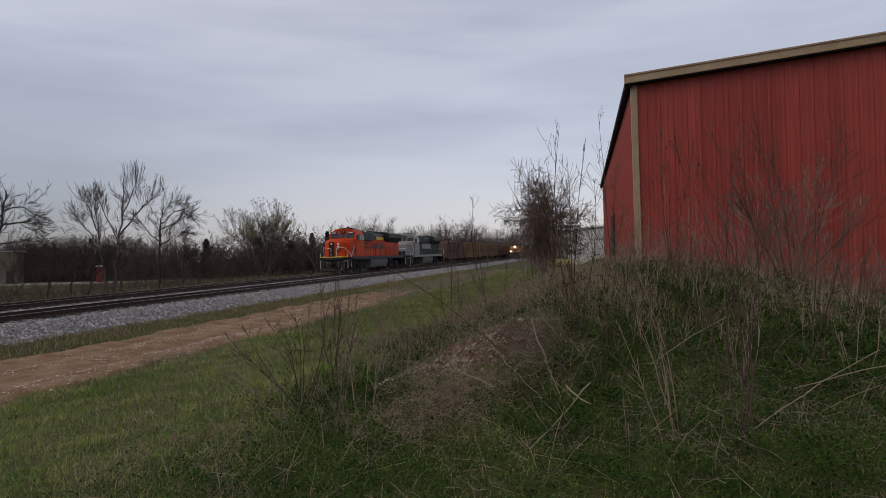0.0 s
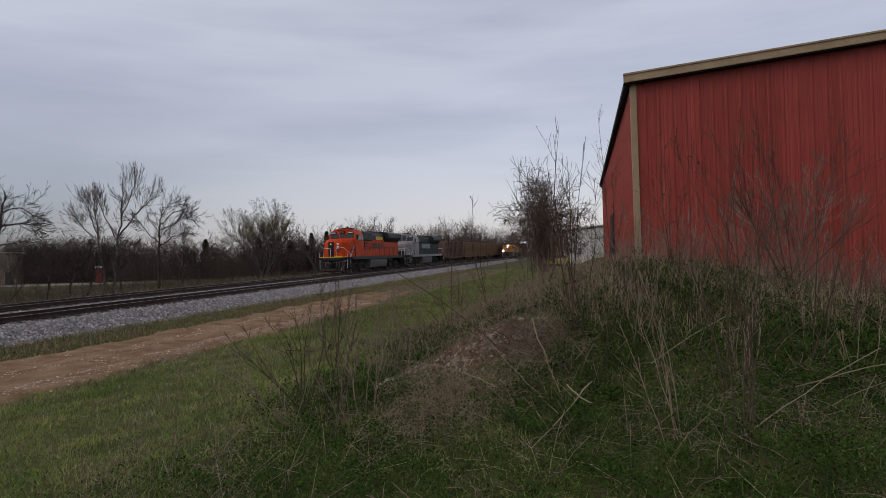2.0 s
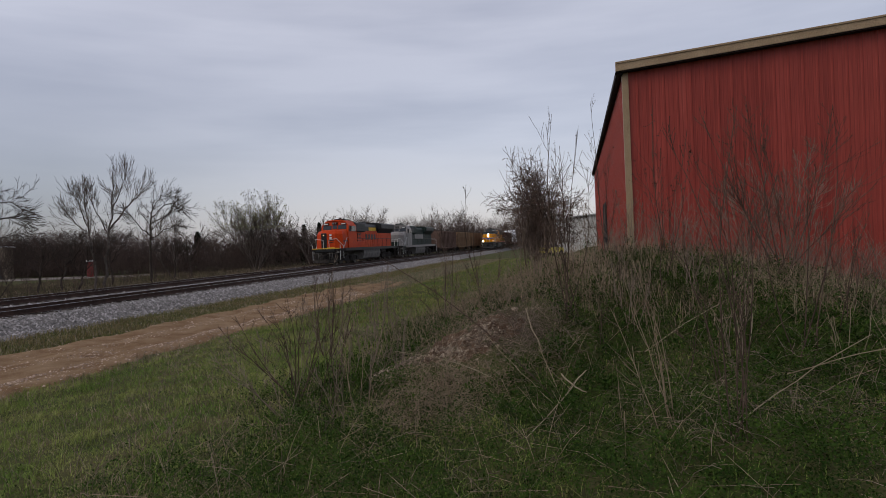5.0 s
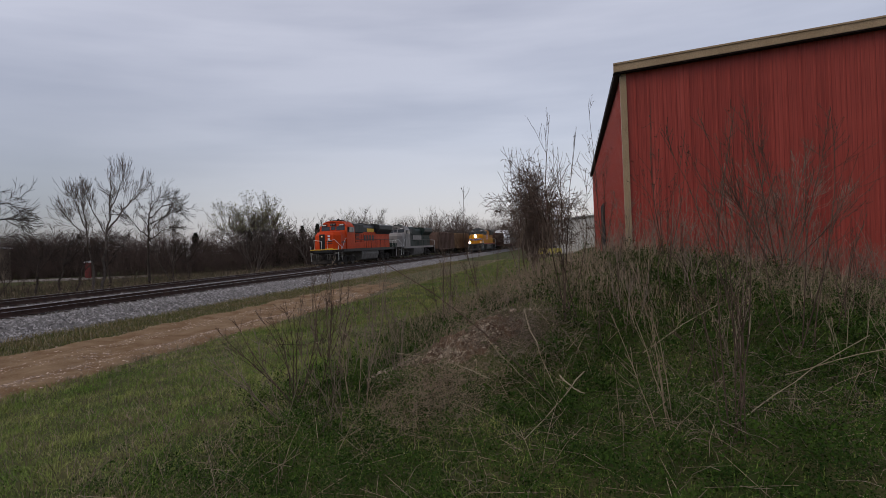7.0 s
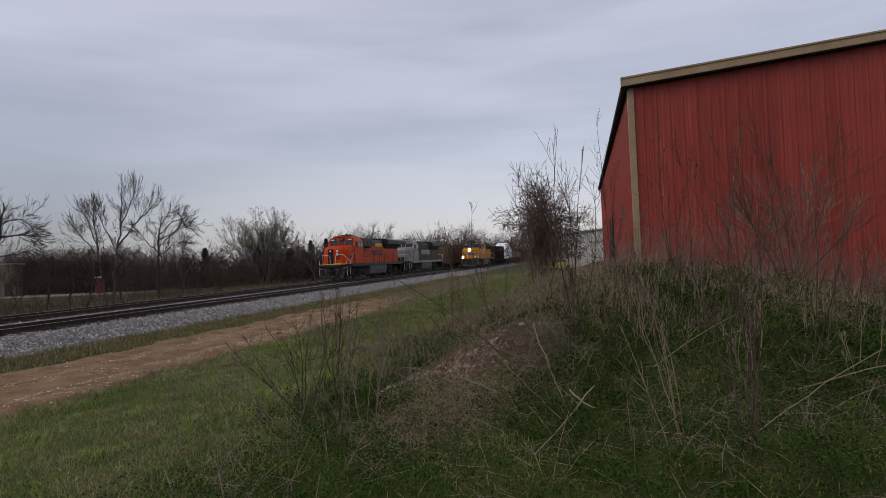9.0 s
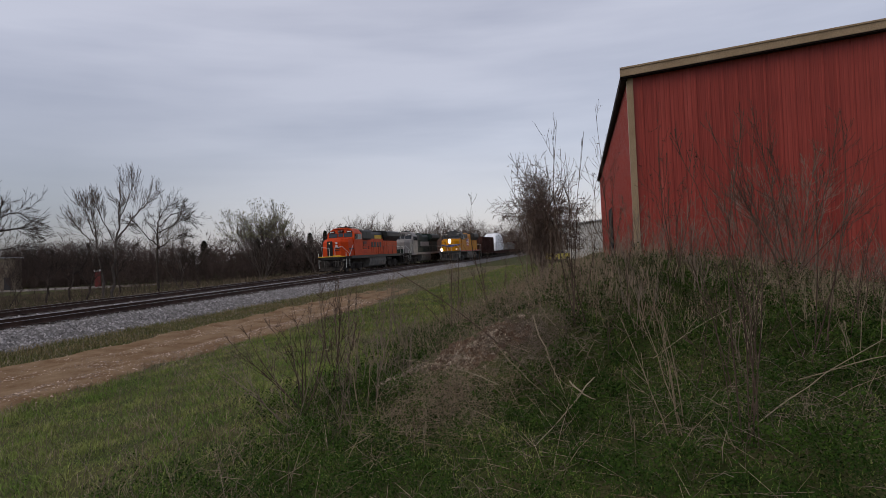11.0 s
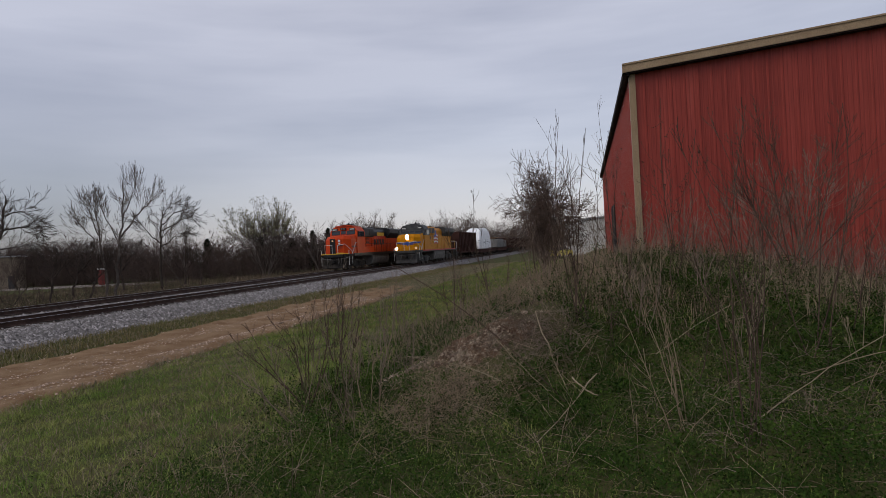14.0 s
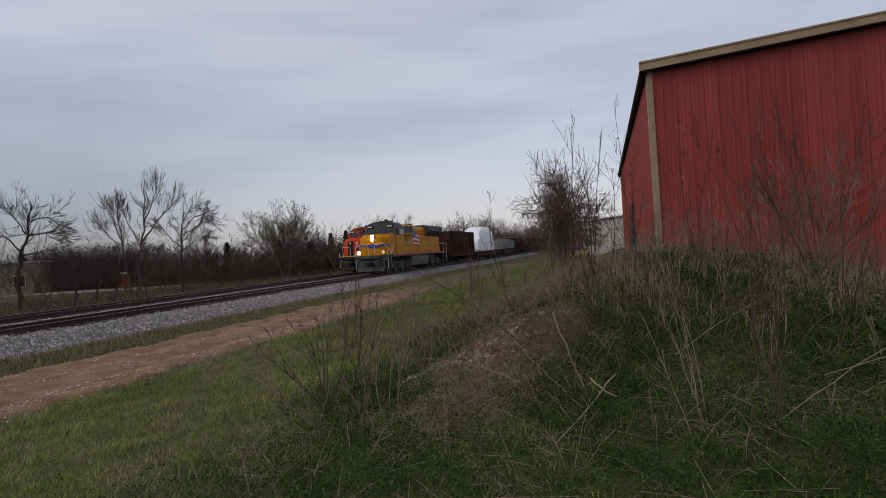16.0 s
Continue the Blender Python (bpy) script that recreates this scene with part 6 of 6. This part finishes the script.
tagged(new("herbs", leaves_mesh("herbs", np.stack([hx, hy, hz], -1), np.minimum(0.030, 0.011 + 0.0026 * np.hypot(hx, hy)), rng, HERB, pitch=0.3)), "low leafy green herbs covering the mound", "herbs", kind="stuff")


# dead stalks and tangles
def stalks(name, x, y, tall, r, rng, material, label, lean=0.35, twigs=2):
    V, F = saplings(rng, np.stack([x, y, height(x, y) - 0.02], -1), tall * rng.uniform(0.5, 1.3, len(x)), twigs, r, fork=0.5, lean=lean, core=0.0017)
    return tagged(new(name, raw(name, V, F, material)), label, "dead weeds", kind="stuff")


x, y = sow(rng, 3600, -2.8, 1.4, 7.6, 13.5, 1.0)
ok = rng.uniform(0, 1, len(x)) < np.exp(-0.5 * (((x + 0.9) / 1.1) ** 2 + ((y - 9.9) / 1.5) ** 2)) * 1.2
stalks("dead_weeds", x[ok], y[ok], 0.33, 0.012, rng, DEAD, "dense dead brown weeds behind the earth pile", 0.3, 5)
x, y = sow(rng, 480, -3.4, 6.5, 4.0, 14.5, 1.0)
ok = seen_wedge(x, y)
stalks("dead_stalks", x[ok], y[ok], 0.36, 0.011, rng, DEAD, "thin dead stalks standing in the herbs", 0.45, 4)
x, y = sow(rng, 1300, 0.2, 6.5, 9.6, 14.5, 1.0)
stalks("wall_weeds", x, y, 0.75, 0.0062, rng, TWIG, "dead weeds along the barn wall", 0.35, 4)
x, y = sow(rng, 700, -7.5, -2.0, 3.0, 14, 1.2)
ok = seen_wedge(x, y)
stalks("grass_stalks", x[ok], y[ok], 0.26, 0.012, rng, TWIG, "thin dead stalks in grass", 0.5, 3)
def tangle(name, x, y, rise, step, r, rng, material, label):
    """Curled dead twigs, each a short wandering line."""
    n = len(x)
    p = np.stack([x, y, height(x, y) + rise * rng.uniform(0, 1, n) ** 1.5], -1)
    d = rng.normal(0, 1, (n, 3)) * (1, 1, 0.7)
    pieces = []
    for k in range(4):
        d = d / np.linalg.norm(d, axis=1)[:, None] + rng.normal(0, 0.35, (n, 3)) - (0, 0, 0.08 * k)
        d /= np.linalg.norm(d, axis=1)[:, None]
        q = p + d * (step * rng.uniform(0.6, 1.3, n))[:, None]
        q[:, 2] = np.maximum(q[:, 2], height(q[:, 0], q[:, 1]) + 0.01)
        pieces.append(sticks(p, q, r * (1 - 0.15 * k), r * (0.85 - 0.15 * k)))
        p = q
    V, F = joined(pieces)
    return tagged(new(name, raw(name, V, F, material)), label, "dead twigs", kind="stuff")


tangle("brown_tangle", rng.normal(-1.35, 0.30, 2000), rng.normal(5.75, 0.45, 2000), 0.20, 0.05, 0.0019, rng, DEAD, "tangle of brown dead twigs before the earth pile")
tangle("pile_tangle", rng.normal(-0.55, 0.3, 800), rng.normal(6.7, 0.3, 800), 0.18, 0.07, 0.0024, rng, TWIG, "dark dead twigs hanging over the earth pile")
tangle("rubble_tangle", rng.normal(-1.35, 0.5, 350), rng.normal(6.75, 0.28, 350), 0.16, 0.06, 0.0021, rng, TWIG, "thin dead twigs strewn over the earth pile")
tangle("herb_tangle", rng.normal(0.8, 0.5, 280), rng.normal(4.7, 0.45, 280), 0.26, 0.06, 0.0018, rng, TWIG, "brown dead twigs matted round tall stems")
tangle("bank_tangle", rng.normal(1.9, 0.5, 260), rng.normal(5.1, 0.5, 260), 0.26, 0.06, 0.0019, rng, TWIG, "brown dead twigs matted in herbs")
x, y = sow(rng, 2900, -3.0, 5.0, 2.6, 12, 1.3)
ok = seen_wedge(x, y) & (rng.uniform(0, 1, len(x)) < 0.15 + (patch(x, y, 1.7, 2.1, 3.3) > 0.55))
tangle("twig_litter", x[ok], y[ok], 0.20, 0.08, 0.0021, rng, TWIG, "curled dead twigs caught in the herbs")
x, y = sow(rng, 700, -3.2, 5.5, 3.0, 12, 1.3)
ok = seen_wedge(x, y)
x, y = x[ok], y[ok]
a, l = rng.uniform(0, 2 * math.pi, len(x)), rng.uniform(0.15, 0.5, len(x))
qx, qy = x + l * np.cos(a), y + l * np.sin(a)
V, F = sticks(np.stack([x, y, height(x, y) + rng.uniform(0.02, 0.14, len(x))], -1), np.stack([qx, qy, height(qx, qy) + rng.uniform(0.04, 0.26, len(x))], -1), 0.0024, 0.0015)
tagged(new("fallen_twigs", raw("fallen_twigs", V, F, DEAD)), "pale fallen twigs lying over the herbs", "dead twigs", kind="stuff")

# the earth pile with its rubble
def heap(x, y):
    rough = 0.022 * np.sin(13 * x + 3 * y) * np.sin(11 * y) + 0.022 * np.sin(29 * x + 7 * y) * np.sin(23 * y - 5 * x) + 0.012 * np.sin(61 * x - 17 * y) * np.sin(47 * y + 13 * x)
    edge = np.hypot((x + 1.2) / 0.95, (y - 6.85 - 0.06 * np.sin(6 * x)) / 0.52) + 0.12 * np.sin(9 * x + 2) * np.sin(8 * y)
    return height(x, y) + 0.02 + rough - 0.2 * smoothstep(0.5, 1.05, edge)
tagged(new("earth_pile", grid_sheet("earth_pile", np.linspace(-2.5, 0.1, 130), np.linspace(6.1, 7.6, 80), heap, PILE)), "pile of brown earth and rubble grown over with weeds", "earth pile", kind="structure")


def on_pile(rng, k):
    heart = rng.uniform(0, 1, 26) ** 0.9
    s = np.clip(heart[rng.integers(0, 26, k)] + rng.normal(0, 0.018, k), 0, 1)
    w = 0.11 + 0.07 * np.sin(s * 19)
    x = np.interp(s, [0, 0.25, 0.5, 0.75, 1], [-0.76, -1.05, -1.28, -1.75, -2.3]) + rng.normal(0, 1, k) * w
    y = np.interp(s, [0, 0.25, 0.5, 0.75, 1], [7.05, 6.9, 6.72, 6.85, 6.95]) + rng.normal(0, 1, k) * (w + 0.05) - 0.05
    return np.stack([x, y, np.maximum(heap(x, y), height(x, y)) - 0.006], -1)
tagged(new("rubble", stones("rubble", 1700, on_pile, (0.005, 0.024), RUBBLE, 7, 1.0)), "pale broken stones on the earth pile", "rubble", kind="stuff")
rock = bmesh.new()
bmesh.ops.create_icosphere(rock, subdivisions=2, radius=0.045)
for v in rock.verts:
    v.co *= 1 + 0.25 * noise.noise(v.co * 9)
    v.co.z *= 0.55
solid("rock", rock, RUBBLE, "pale rock on top of the earth pile", "rock", at=pose(-0.74, 7.22, float(height(-0.74, 7.22)) + 0.012))

# ---- what moves: the yellow train rolls towards the camera on the near track ----
WHEEL_RADIUS = 0.52


def nose_at(t):
    """Place of the train's front along the track."""
    return 180.64 - 7.948 * t - 0.0109 * t * t


def motions():
    times = [0.5 * i for i in range(33)]
    for car, back in TRAIN:
        walk(car, [(t, pose(TRACKS[0], nose_at(t) + back, 0)) for t in times])
    steps = [i / 15 for i in range(241)]
    for axle, y, z in AXLES:
        walk(axle, [(t, pose(0, y, z, math.degrees((nose_at(0) - nose_at(t)) / WHEEL_RADIUS), 0, 0)) for t in steps])


motions()
